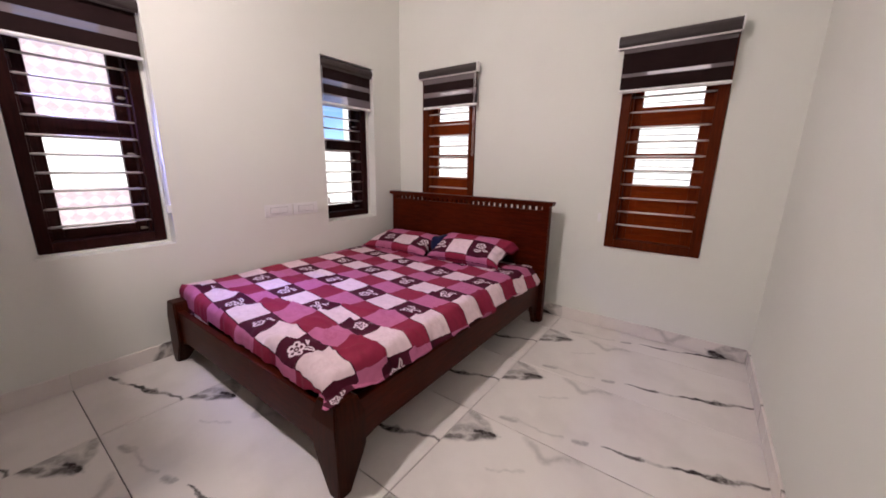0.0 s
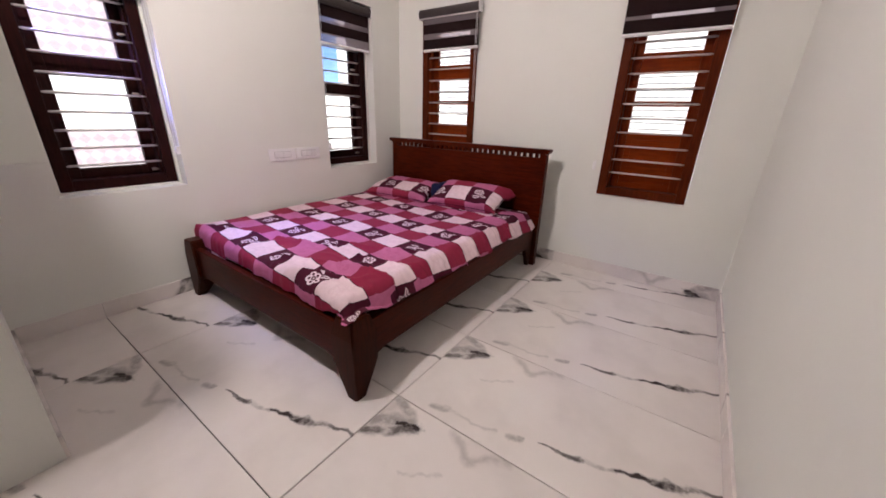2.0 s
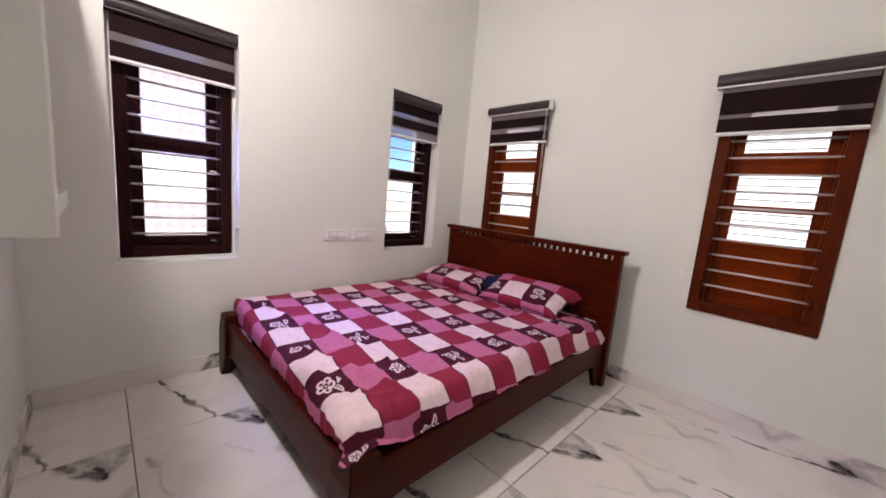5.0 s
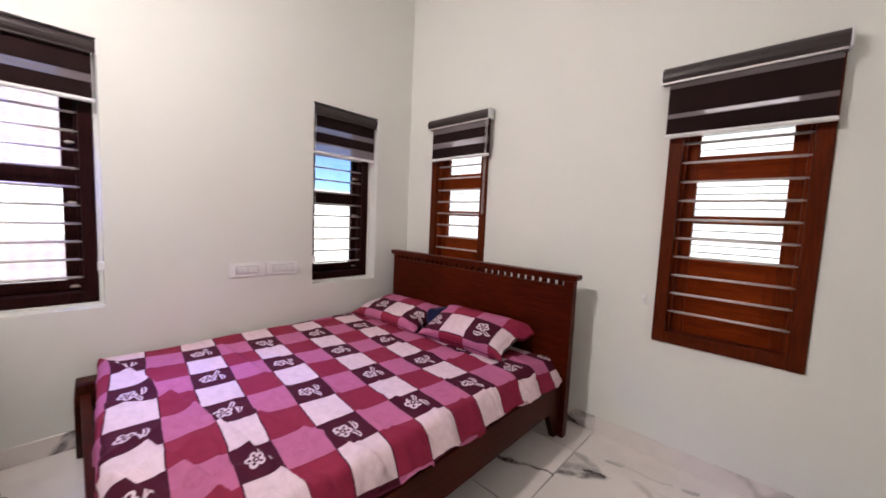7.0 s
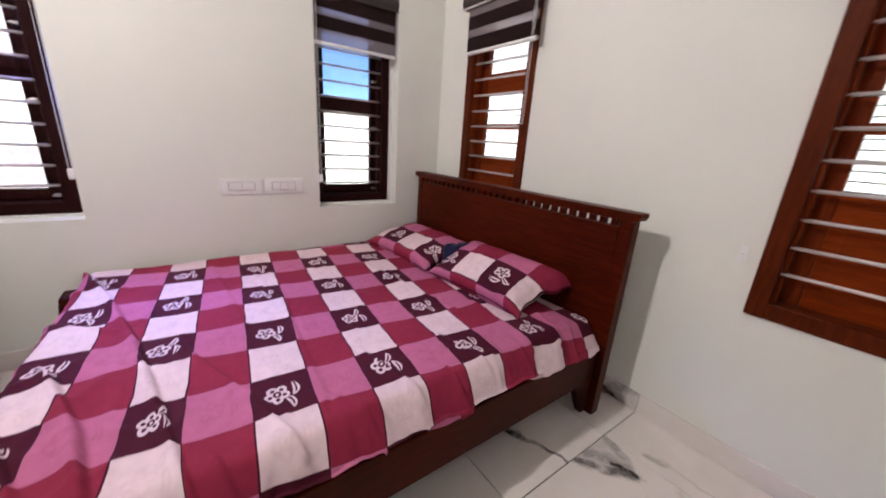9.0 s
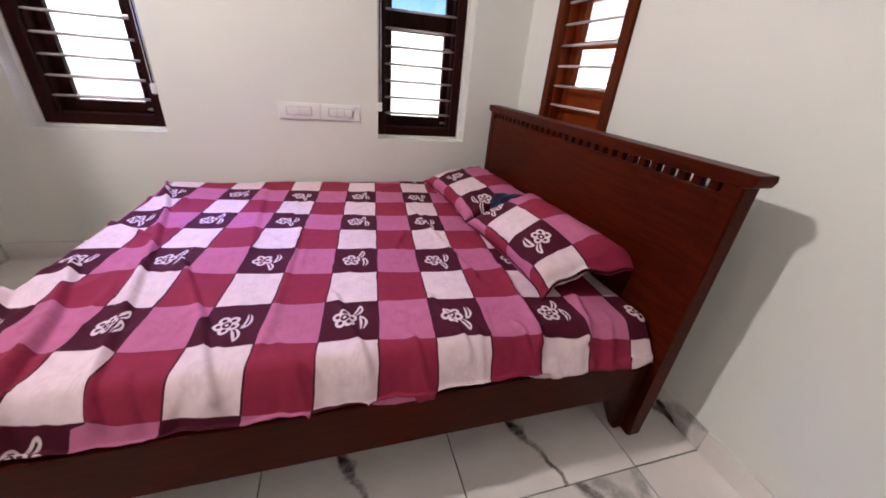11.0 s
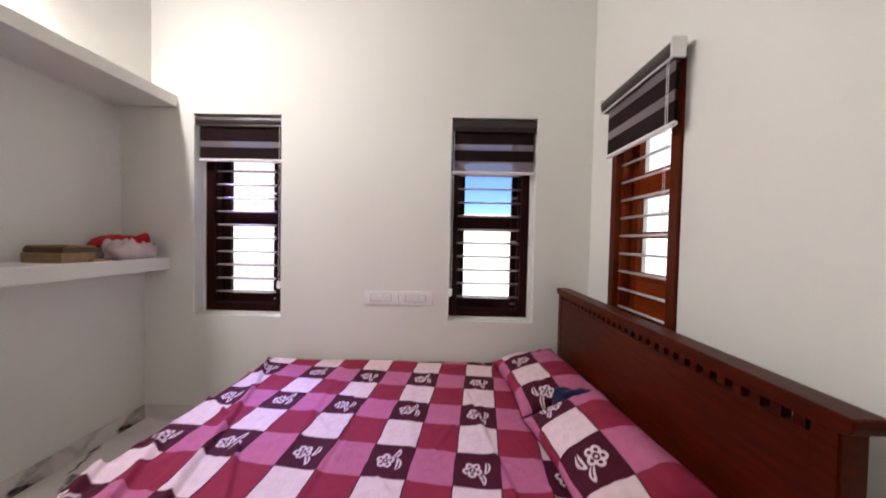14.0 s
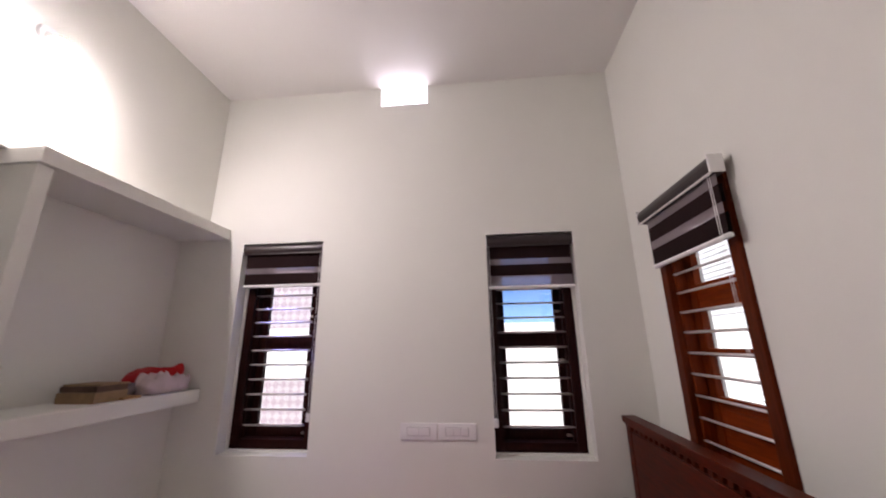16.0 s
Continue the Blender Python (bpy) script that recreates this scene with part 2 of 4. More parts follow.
def sheet_print():
    """Printed cotton: columns of dark flowered and pale squares beside columns of mauve and crimson ones."""
    m, n, l, b = material("checked_cotton")
    k = Maths(n, l)
    uv, sep = n.new("ShaderNodeTexCoord"), n.new("ShaderNodeSeparateXYZ")
    wn_ = n.new("ShaderNodeTexNoise")
    wn_.inputs["Scale"].default_value = 1.7
    l.new(uv.outputs["UV"], wn_.inputs["Vector"])
    wm = n.new("ShaderNodeVectorMath")
    wm.operation = "MULTIPLY_ADD"
    l.new(wn_.outputs["Color"], wm.inputs[0])
    wm.inputs[1].default_value = (0.07, 0.07, 0)
    l.new(uv.outputs["UV"], wm.inputs[2])
    off = n.new("ShaderNodeVectorMath")
    off.operation = "SUBTRACT"
    l.new(wm.outputs[0], off.inputs[0])
    off.inputs[1].default_value = (0.035, 0.035, 0)
    l.new(off.outputs[0], sep.inputs[0])
    u, v = sep.outputs[0], sep.outputs[1]
    col = k.op("FLOORED_MODULO", k.op("FLOOR", u), 2.0)
    row = k.op("FLOORED_MODULO", k.op("FLOOR", v), 2.0)
    fu, fv = k.op("FRACT", u), k.op("FRACT", v)

    def mixc(fac, a, c):
        node = n.new("ShaderNodeMix")
        node.data_type = "RGBA"
        l.new(fac, node.inputs["Factor"])
        for s, x in ((6, a), (7, c)):
            if isinstance(x, tuple):
                node.inputs[s].default_value = (*x, 1)
            else:
                l.new(x, node.inputs[s])
        return node.outputs[2]

    # flower: five outlined petals round an eye, and veined leaves
    def along(cx, cy, turn):
        """Coordinates along and across a line through (cx, cy)."""
        x, y = k.op("SUBTRACT", fu, cx), k.op("SUBTRACT", gv, cy)
        c, s = math.cos(turn), math.sin(turn)
        return (k.op("ADD", k.op("MULTIPLY", x, c), k.op("MULTIPLY", y, s)),
                k.op("ADD", k.op("MULTIPLY", x, -s), k.op("MULTIPLY", y, c)))

    def far(a, d):
        return k.op("SQRT", k.op("ADD", k.op("MULTIPLY", a, a), k.op("MULTIPLY", d, d)))

    # every other flowered column shows the motif upside down
    turned = k.op("FLOORED_MODULO", k.op("FLOOR", k.op("MULTIPLY", u, 0.5)), 2.0)
    gv = k.op("ADD", k.op("MULTIPLY", fv, k.op("SUBTRACT", 1.0, k.op("MULTIPLY", turned, 2.0))), turned)
    mark = None
    for a in range(5):
        an = 0.35 + a * 2 * math.pi / 5
        q = far(*along(0.395 + 0.128 * math.cos(an), 0.50 + 0.128 * math.sin(an), 0.0))
        ring = k.step(k.op("ABSOLUTE", k.op("SUBTRACT", q, 0.066)), 0.034, 0.020)
        mark = ring if mark is None else k.op("MAXIMUM", mark, ring)
    q = far(*along(0.395, 0.50, 0.0))
    mark = k.op("MAXIMUM", k.op("MULTIPLY", mark, k.step(q, 0.060, 0.085)), k.step(q, 0.036, 0.022))
    for cx, cy, half, wide, turn in ((0.635, 0.735, 0.150, 0.066, 1.15), (0.735, 0.435, 0.180, 0.066, 1.65)):
        a, d = along(cx, cy, turn)
        bend = k.op("SUBTRACT", d, k.op("MULTIPLY", k.op("MULTIPLY", a, a), 1.8))
        q = far(k.op("MULTIPLY", a, 1 / half), k.op("MULTIPLY", bend, 1 / wide))
        vein = k.op("MULTIPLY", k.step(k.op("ABSOLUTE", bend), 0.024, 0.012), k.step(a, half * 0.65, half * 0.4))
        mark = k.op("MAXIMUM", mark, k.op("MULTIPLY", k.step(q, 1.08, 0.86), k.op("SUBTRACT", 1.0, vein)))
    faint = k.op("MULTIPLY", mark, 0.10)
    dark = mixc(mark, (0.066, 0.0040, 0.016), (0.74, 0.60, 0.63))
    first = mixc(row, dark, mixc(faint, (0.77, 0.60, 0.63), (0.50, 0.22, 0.28)))
    second = mixc(row, mixc(faint, (0.50, 0.140, 0.262), (0.275, 0.020, 0.052)), (0.275, 0.020, 0.052))
    both = mixc(col, first, second)
    line = k.op("MAXIMUM", k.step(k.op("MINIMUM", fu, k.op("SUBTRACT", 1.0, fu)), 0.021, 0.010),
                k.op("MULTIPLY", k.step(k.op("MINIMUM", fv, k.op("SUBTRACT", 1.0, fv)), 0.012, 0.004), 0.35))
    both = mixc(line, both, (0.055, 0.004, 0.018))
    # faint printed shapes and uneven dye
    dye = n.new("ShaderNodeTexNoise")
    dye.inputs["Scale"].default_value, dye.inputs["Detail"].default_value = 5.0, 5
    l.new(uv.outputs["UV"], dye.inputs["Vector"])
    mul = n.new("ShaderNodeMix")
    mul.data_type, mul.blend_type = "RGBA", "MULTIPLY"
    mul.inputs["Factor"].default_value = 1.0
    rp = ramp(n, [(0.3, (0.89, 0.87, 0.88)), (0.65, (1, 1, 1))])
    l.new(dye.outputs["Fac"], rp.inputs[0])
    l.new(both, mul.inputs[6])
    l.new(rp.outputs[0], mul.inputs[7])
    l.new(mul.outputs[2], b.inputs["Base Color"])
    b.inputs["Roughness"].default_value = 0.82
    b.inputs["Specular IOR Level"].default_value = 0.2
    weave = n.new("ShaderNodeTexNoise")
    weave.inputs["Scale"].default_value, weave.inputs["Detail"].default_value = 90.0, 3
    l.new(uv.outputs["UV"], weave.inputs["Vector"])
    bump(n, l, b, weave.outputs["Fac"], 0.25, 0.001)
    return m


def glass_pane():
    m, n, l, b = material("window_glass")
    clear, gloss, mix = n.new("ShaderNodeBsdfTransparent"), n.new("ShaderNodeBsdfGlossy"), n.new("ShaderNodeMixShader")
    gloss.inputs["Roughness"].default_value = 0.03
    clear.inputs[0].default_value = (0.93, 0.96, 0.95, 1)
    mix.inputs[0].default_value = 0.05
    l.new(clear.outputs[0], mix.inputs[1])
    l.new(gloss.outputs[0], mix.inputs[2])
    l.new(mix.outputs[0], n["Material Output"].inputs["Surface"])
    return m


def sheer_fabric():
    m, n, l, b = material("sheer_fabric")
    clear, trans, diff = n.new("ShaderNodeBsdfTransparent"), n.new("ShaderNodeBsdfTranslucent"), n.new("ShaderNodeBsdfDiffuse")
    m1, m2 = n.new("ShaderNodeMixShader"), n.new("ShaderNodeMixShader")
    for s in (trans, diff):
        s.inputs[0].default_value = (0.44, 0.39, 0.40, 1)
    clear.inputs[0].default_value = (0.95, 0.88, 0.90, 1)
    nz = noise_tex(n, l, 300.0, 2)
    r = n.new("ShaderNodeMapRange")
    r.inputs[3].default_value, r.inputs[4].default_value = 0.42, 0.52
    l.new(nz.outputs["Fac"], r.inputs[0])
    m1.inputs[0].default_value = 0.5
    l.new(trans.outputs[0], m1.inputs[1])
    l.new(diff.outputs[0], m1.inputs[2])
    l.new(r.outputs[0], m2.inputs[0])
    l.new(clear.outputs[0], m2.inputs[1])
    l.new(m1.outputs[0], m2.inputs[2])
    l.new(m2.outputs[0], n["Material Output"].inputs["Surface"])
    return m


def diamond_wall():
    """Outdoor wall with pink and white tiles laid cornerwise."""
    m, n, l, b = material("diamond_tiles")
    tc, mp, ck = n.new("ShaderNodeTexCoord"), n.new("ShaderNodeMapping"), n.new("ShaderNodeTexChecker")
    mp.inputs["Rotation"].default_value = (radians(45), 0, 0)
    mp.inputs["Location"].default_value = (0.37, 0, 0)
    ck.inputs["Scale"].default_value = 12.6
    ck.inputs["Color1"].default_value, ck.inputs["Color2"].default_value = (0.395, 0.322, 0.352, 1), (0.50, 0.46, 0.48, 1)
    l.new(tc.outputs["Object"], mp.inputs[0])
    l.new(mp.outputs[0], ck.inputs[0])
    l.new(ck.outputs[0], b.inputs["Base Color"])
    b.inputs["Roughness"].default_value = 0.6
    return m


M_WALL = paint("cream_wall_paint", (0.79, 0.79, 0.732), (0.765, 0.76, 0.702))
M_CEIL = paint("white_ceiling_paint", (0.80, 0.78, 0.75), (0.77, 0.75, 0.715))
M_TILE, M_GROUT = marble(), plain("grey_grout", (0.07, 0.065, 0.06), 0.9)
M_BED = wood("dark_mahogany", (0.080, 0.0088, 0.0014), (0.034, 0.0038, 0.0008), 0.30, (3, 26, 26), 0.0)
M_RAIL = wood("dark_mahogany_rail", (0.064, 0.0066, 0.0012), (0.026, 0.0028, 0.0006), 0.30, (3, 3, 26), 0.0)
M_BEDV = wood("dark_mahogany_upright", (0.050, 0.0075, 0.0020), (0.018, 0.003, 0.0010), 0.30, (26, 26, 3), 0.0)
M_WIN = wood("red_brown_window_wood", (0.20, 0.030, 0.004), (0.09, 0.013, 0.002), 0.40, (26, 26, 3), 0.0)
M_WIN_H = wood("red_brown_window_rail_wood", (0.26, 0.037, 0.003), (0.14, 0.019, 0.002), 0.40, (3, 3, 26), 0.0)
M_WINF = wood("brown_frame_wood", (0.120, 0.019, 0.004), (0.055, 0.009, 0.002), 0.40, (26, 26, 3), 0.0)
# west windows: backlit shade is put into the wood's colour
M_WIND = wood("backlit_window_wood", (0.030, 0.007, 0.006), (0.014, 0.0035, 0.003), 0.40, (26, 26, 3), 0.0)
M_WIND_H = wood("backlit_window_rail_wood", (0.032, 0.008, 0.007), (0.016, 0.004, 0.0035), 0.40, (3, 26, 3), 0.0)
M_STEEL = plain("brushed_steel", (0.66, 0.62, 0.60), 0.38, 0.35, 0.06, 120)
M_BRASS = plain("dull_metal_fitting", (0.55, 0.5, 0.42), 0.35, 1.0)
M_PLASTIC = plain("white_plastic", (0.84, 0.83, 0.82), 0.35, 0, 0.02)
M_PLASTIC_G = plain("grey_plastic_edge", (0.55, 0.53, 0.52), 0.45, 0, 0.02)
M_GREYPL = plain("grey_headbox_metal", (0.035, 0.024, 0.024), 0.34, 0.0)
M_BAND = cloth("dark_brown_blind_fabric", (0.016, 0.006, 0.006), 0.12, 500.0, 0.0)
M_SHEER = sheer_fabric()
M_GLASS = glass_pane()
M_SHEET = sheet_print()
M_MATTRESS = cloth("mattress_ticking", (0.5, 0.42, 0.4))
M_RED, M_PALE, M_BLUE = cloth("red_cloth", (0.44, 0.010, 0.012)), cloth("pale_pink_cloth", (0.55, 0.44, 0.44)), cloth("navy_cloth", (0.010, 0.012, 0.05))
M_PIPING = cloth("dark_maroon_piping", (0.05, 0.004, 0.014), 0.1, 500.0, 0.0)
M_GREY_PRINT = cloth("grey_cloth", (0.16, 0.13, 0.13))
M_CARD = plain("brown_cardboard", (0.30, 0.19, 0.10), 0.85, 0, 0.2, 25)
M_TAN = plain("orange_tan_card", (0.42, 0.22, 0.09), 0.8, 0, 0.2, 25)
M_CARD_D = plain("dark_board", (0.10, 0.055, 0.03), 0.7, 0, 0.2, 25)
M_OUT = paint("sunlit_white_plaster", (0.82, 0.82, 0.80), (0.74, 0.74, 0.72), 0.8, 60, 0.4)
M_DIAMOND = diamond_wall()
M_GAP = paint("weathered_grey_board", (0.20, 0.21, 0.20), (0.14, 0.15, 0.15), 0.9)
M_GROUND = paint("pale_paving", (0.42, 0.40, 0.36), (0.32, 0.30, 0.27), 0.9, 40, 0.4)
M_GLOW_S = glow("bulb_dome_glow", (1.0, 0.945, 0.90), LAMP_SOUTH)

# ---- structure ----
WEST, EAST, NORTH, CEIL = -2.465, 0.535, 2.83, 3.28
SOUTH_UP, SOUTH_LOW, NICHE_BACK, ALCOVE = -0.095, -0.145, -0.30, -1.50
T = 0.20
W1, W2, WZ = (0.192, 0.778), (1.903, 2.467), (0.715, 2.06)      # openings in the west wall
W3, W4, NZ = (-2.16, -1.565), (-0.405, 0.185), (0.645, 2.05)   # openings in the north wall

part("floor", box(WEST - T, EAST + T, ALCOVE - T, NORTH + T, -0.15, -0.010), M_GROUT)
tagged(bpy.data.objects["floor"], "polished white marble-look tile floor with grey veins", "floor", kind="structure")
FLOOR = bpy.data.objects["floor"]
part("ceiling", box(WEST - T, EAST + T, ALCOVE - T, NORTH + T, CEIL, CEIL + 0.15), M_CEIL)
tagged(bpy.data.objects["ceiling"], "plain white painted ceiling", "ceiling", kind="structure")

VENT, VZ = (1.152, 1.512), (3.122, CEIL)      # ventilator under the ceiling of the west wall
w = part("wall_west", wall_sheet("x", WEST, WEST - T, [ALCOVE - T, *W1, *VENT, *W2, NORTH + T], [-0.01, *WZ, *VZ],
                                 [(*W1, *WZ), (*W2, *WZ), (*VENT, *VZ)]), M_WALL)
tagged(w, "cream painted wall with two tall windows and a small ventilator", "wall", kind="structure")
w = part("wall_north", wall_sheet("y", NORTH, NORTH + T, [WEST, *W3, *W4, EAST + T], [-0.01, *NZ, CEIL], [(*W3, *NZ), (*W4, *NZ)]), M_WALL)
tagged(w, "cream painted wall behind the headboard with two windows", "wall", kind="structure")
w = part("wall_east", box(EAST, EAST + T, ALCOVE - T, NORTH, -0.01, CEIL), M_WALL)
tagged(w, "plain cream painted wall", "wall", kind="structure")
w = part("wall_south_upper", box(WEST, EAST, SOUTH_UP - 0.20, SOUTH_UP, 2.172, CEIL), M_WALL)
tagged(w, "cream painted wall above the open cupboard", "wall", kind="structure")
w = part("wall_south_lower", box(WEST, -1.44, NICHE_BACK - 0.1, SOUTH_LOW, -0.01, 1.003), M_WALL)
tagged(w, "cream painted wall below the open cupboard", "wall", kind="structure")
w = part("wall_niche_back", box(WEST, -1.392, NICHE_BACK - 0.1, NICHE_BACK, 1.003, 2.170), M_WALL)
tagged(w, "cream painted back of the open wall cupboard", "wall", kind="structure")
w = part("wall_passage", box(-1.44, -1.39, ALCOVE, SOUTH_LOW, -0.01, 1.003), M_WALL)
tagged(w, "cream painted wall end below the cupboard", "wall", kind="structure")
w = part("wall_passage_upper", box(-1.44, -1.39, ALCOVE, NICHE_BACK - 0.1, 1.003, 2.184), M_WALL)
tagged(w, "cream painted passage wall", "wall", kind="structure")
w = part("wall_alcove", box(-1.44, EAST, ALCOVE - T, ALCOVE, -0.01, CEIL), M_WALL)
tagged(w, "plain cream wall closing the room", "wall", kind="structure")
w = part("cupboard_slab", box(WEST + 0.003, -1.325, NICHE_BACK, 0.08, 2.098, 2.171, 0.004), M_WALL)
tagged(w, "cream painted concrete slab over the open cupboard", "slab", kind="structure")
w = part("cupboard_shelf", box(WEST + 0.003, -1.392, NICHE_BACK + 0.002, 0.035, 1.02, 1.10, 0.005), M_WALL)
tagged(w, "cream painted concrete shelf at the bottom of the cupboard", "shelf", kind="structure")
w = part("cupboard_side", box(-1.39, -1.332, NICHE_BACK + 0.002, 0.062, 1.019, 2.096, 0.004), M_WALL)
tagged(w, "cream painted concrete side of the open cupboard", "slab", kind="structure")


# ---- windows ----
def swing(fn, axis):
    """Boxes given along the wall (u), into it (d, outwards) and up (z), turned to the wall they sit in."""
    if axis == "x":
        return lambda u0, u1, d0, d1, z0, z1, *r: fn(WEST - d1, WEST - d0, u0, u1, z0, z1, *r)
    return lambda u0, u1, d0, d1, z0, z1, *r: fn(u0, u1, NORTH + d0, NORTH + d1, z0, z1, *r)


def window(name, axis, u, z, front, fw, stile, panes, bars, label):
    """A wooden frame with round steel bars and a glazed casement behind them."""
    bx = swing(box, axis)
    base = (WEST - front - 0.04, (u[0] + u[1]) / 2, z[0]) if axis == "x" else ((u[0] + u[1]) / 2, NORTH + front + 0.04, z[0])
    win = thing(name, base, label, "window", kind="structure")
    g = 0.002
    # west side takes the wood darkened as seen against the daylight
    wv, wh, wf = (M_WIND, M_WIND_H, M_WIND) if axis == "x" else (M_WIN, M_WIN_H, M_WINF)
    a, b = u[0] + g, u[1] - g
    lo, hi = z[0] + g, z[1] - g
    d0, d1 = front, front + 0.085
    fr = part("window_frame", bx(a, a + fw, d0, d1, lo, hi, 0.004), wf, win)
    part("frame_jamb", bx(b - fw, b, d0, d1, lo, hi, 0.004), wf, win)
    part("frame_head", bx(a + fw, b - fw, d0 + 0.002, d1, hi - fw, hi, 0.004), wf, win)
    part("frame_foot", bx(a + fw, b - fw, d0 + 0.002, d1, lo, lo + fw, 0.004), wf, win)
    # inner rebate
    ia, ib = a + fw, b - fw
    part("rebate", bx(ia, ia + 0.012, d0 + 0.03, d1, lo + fw, hi - fw, 0.002), wv, win)
    part("rebate", bx(ib - 0.012, ib, d0 + 0.03, d1, lo + fw, hi - fw, 0.002), wv, win)
    # casement
    c0, c1 = d1 + 0.004, d1 + 0.040
    sash = part("casement", bx(ia - 0.01, ia + stile, c0, c1, lo + 0.03, hi - 0.03, 0.004), wv, win)
    part("stile", bx(ib - stile, ib + 0.01, c0, c1, lo + 0.03, hi - 0.03, 0.004), wv, sash)
    edges = [lo + 0.03] + [e for p in panes for e in p] + [hi - 0.03]
    for k in range(0, len(edges), 2):
        za, zb = edges[k], edges[k + 1]
        if zb - za > 0.005:
            part("rail", bx(ia + stile, ib - stile, c0 + 0.003, c1 - 0.003, za, zb, 0.003), wh, sash)
            if zb - za > 0.25:
                part("panel", bx(ia + stile + 0.04, ib - stile - 0.04, c0 - 0.003, c0 + 0.004, za + 0.07, zb - 0.05, 0.0025), wh, sash)
    for za, zb in panes:
        p = part("pane", bx(ia + stile - 0.005, ib - stile + 0.005, c0 + 0.015, c0 + 0.019, za - 0.005, zb + 0.005), M_GLASS, sash)
        p.visible_shadow = False
    for zz in bars:
        d = d0 + 0.035
        pts = ((WEST - d, ia - 0.012, zz), (WEST - d, ib + 0.012, zz)) if axis == "x" else ((ia - 0.012, NORTH + d, zz), (ib + 0.012, NORTH + d, zz))
        part("steel_bar", rod(*pts, 0.0065), M_STEEL, win, smooth=True)
    # casement latches
    if axis == "x":
        for zz in (0.80, 1.24, 1.55):
            part("latch", bx(ib - 0.045, ib - 0.018, c0 - 0.018, c0, zz, zz + 0.016, 0.003), M_BRASS, sash)
            part("latch_arm", bx(ib - 0.05, ib - 0.005, c0 - 0.026, c0 - 0.018, zz + 0.004, zz + 0.012, 0.002), M_BRASS, sash)
    return win


wb = [0.862 + 0.0935 * k for k in range(12)]
nb = [0.815 + 0.0967 * k for k in range(12)]
west_panes = [(0.84, 1.322), (1.424, 1.96)]
north_panes = [(1.108, 1.285), (1.32, 1.495), (1.625, 1.93)]
window("window_1", "x", (0.212, 0.760), (0.729, 2.06), 0.088, 0.055, 0.062, west_panes, wb, "wooden casement window, dark against the daylight, with horizontal steel bars")
window("window_2", "x", (W2[0], 2.444), (0.729, 2.06), 0.088, 0.052, 0.050, west_panes, wb, "narrow wooden casement window, dark against the daylight, with horizontal steel bars")
window("window_3", "y", W3, NZ, -0.014, 0.060, 0.062, north_panes, nb, "red-brown wooden window behind the headboard with steel bars")
window("window_4", "y", W4, NZ, -0.014, 0.060, 0.062, north_panes, nb, "red-brown wooden window with steel bars and a panelled casement")


for (u0, u1), f0, f1 in ((W1, 0.212, 0.760), (W2, W2[0], 2.444)):
    t = thing("window_reveal", (WEST - 0.14, u1, 0.715), "white plaster return beside the window frame", "plaster reveal", kind="structure")
    part("side_return", box(WEST - T + 0.002, WEST - 0.084, f1 + 0.001, u1 - 0.0005, 0.7295, 2.0595), M_WALL, t)
    if f0 > u0 + 0.004:
        part("side_return", box(WEST - T + 0.002, WEST - 0.084, u0 + 0.0005, f0 - 0.001, 0.7295, 2.0595), M_WALL, t)
    part("sill_return", box(WEST - T + 0.002, WEST - 0.084, u0 + 0.0005, u1 - 0.0005, 0.7155, 0.7285), M_WALL, t)


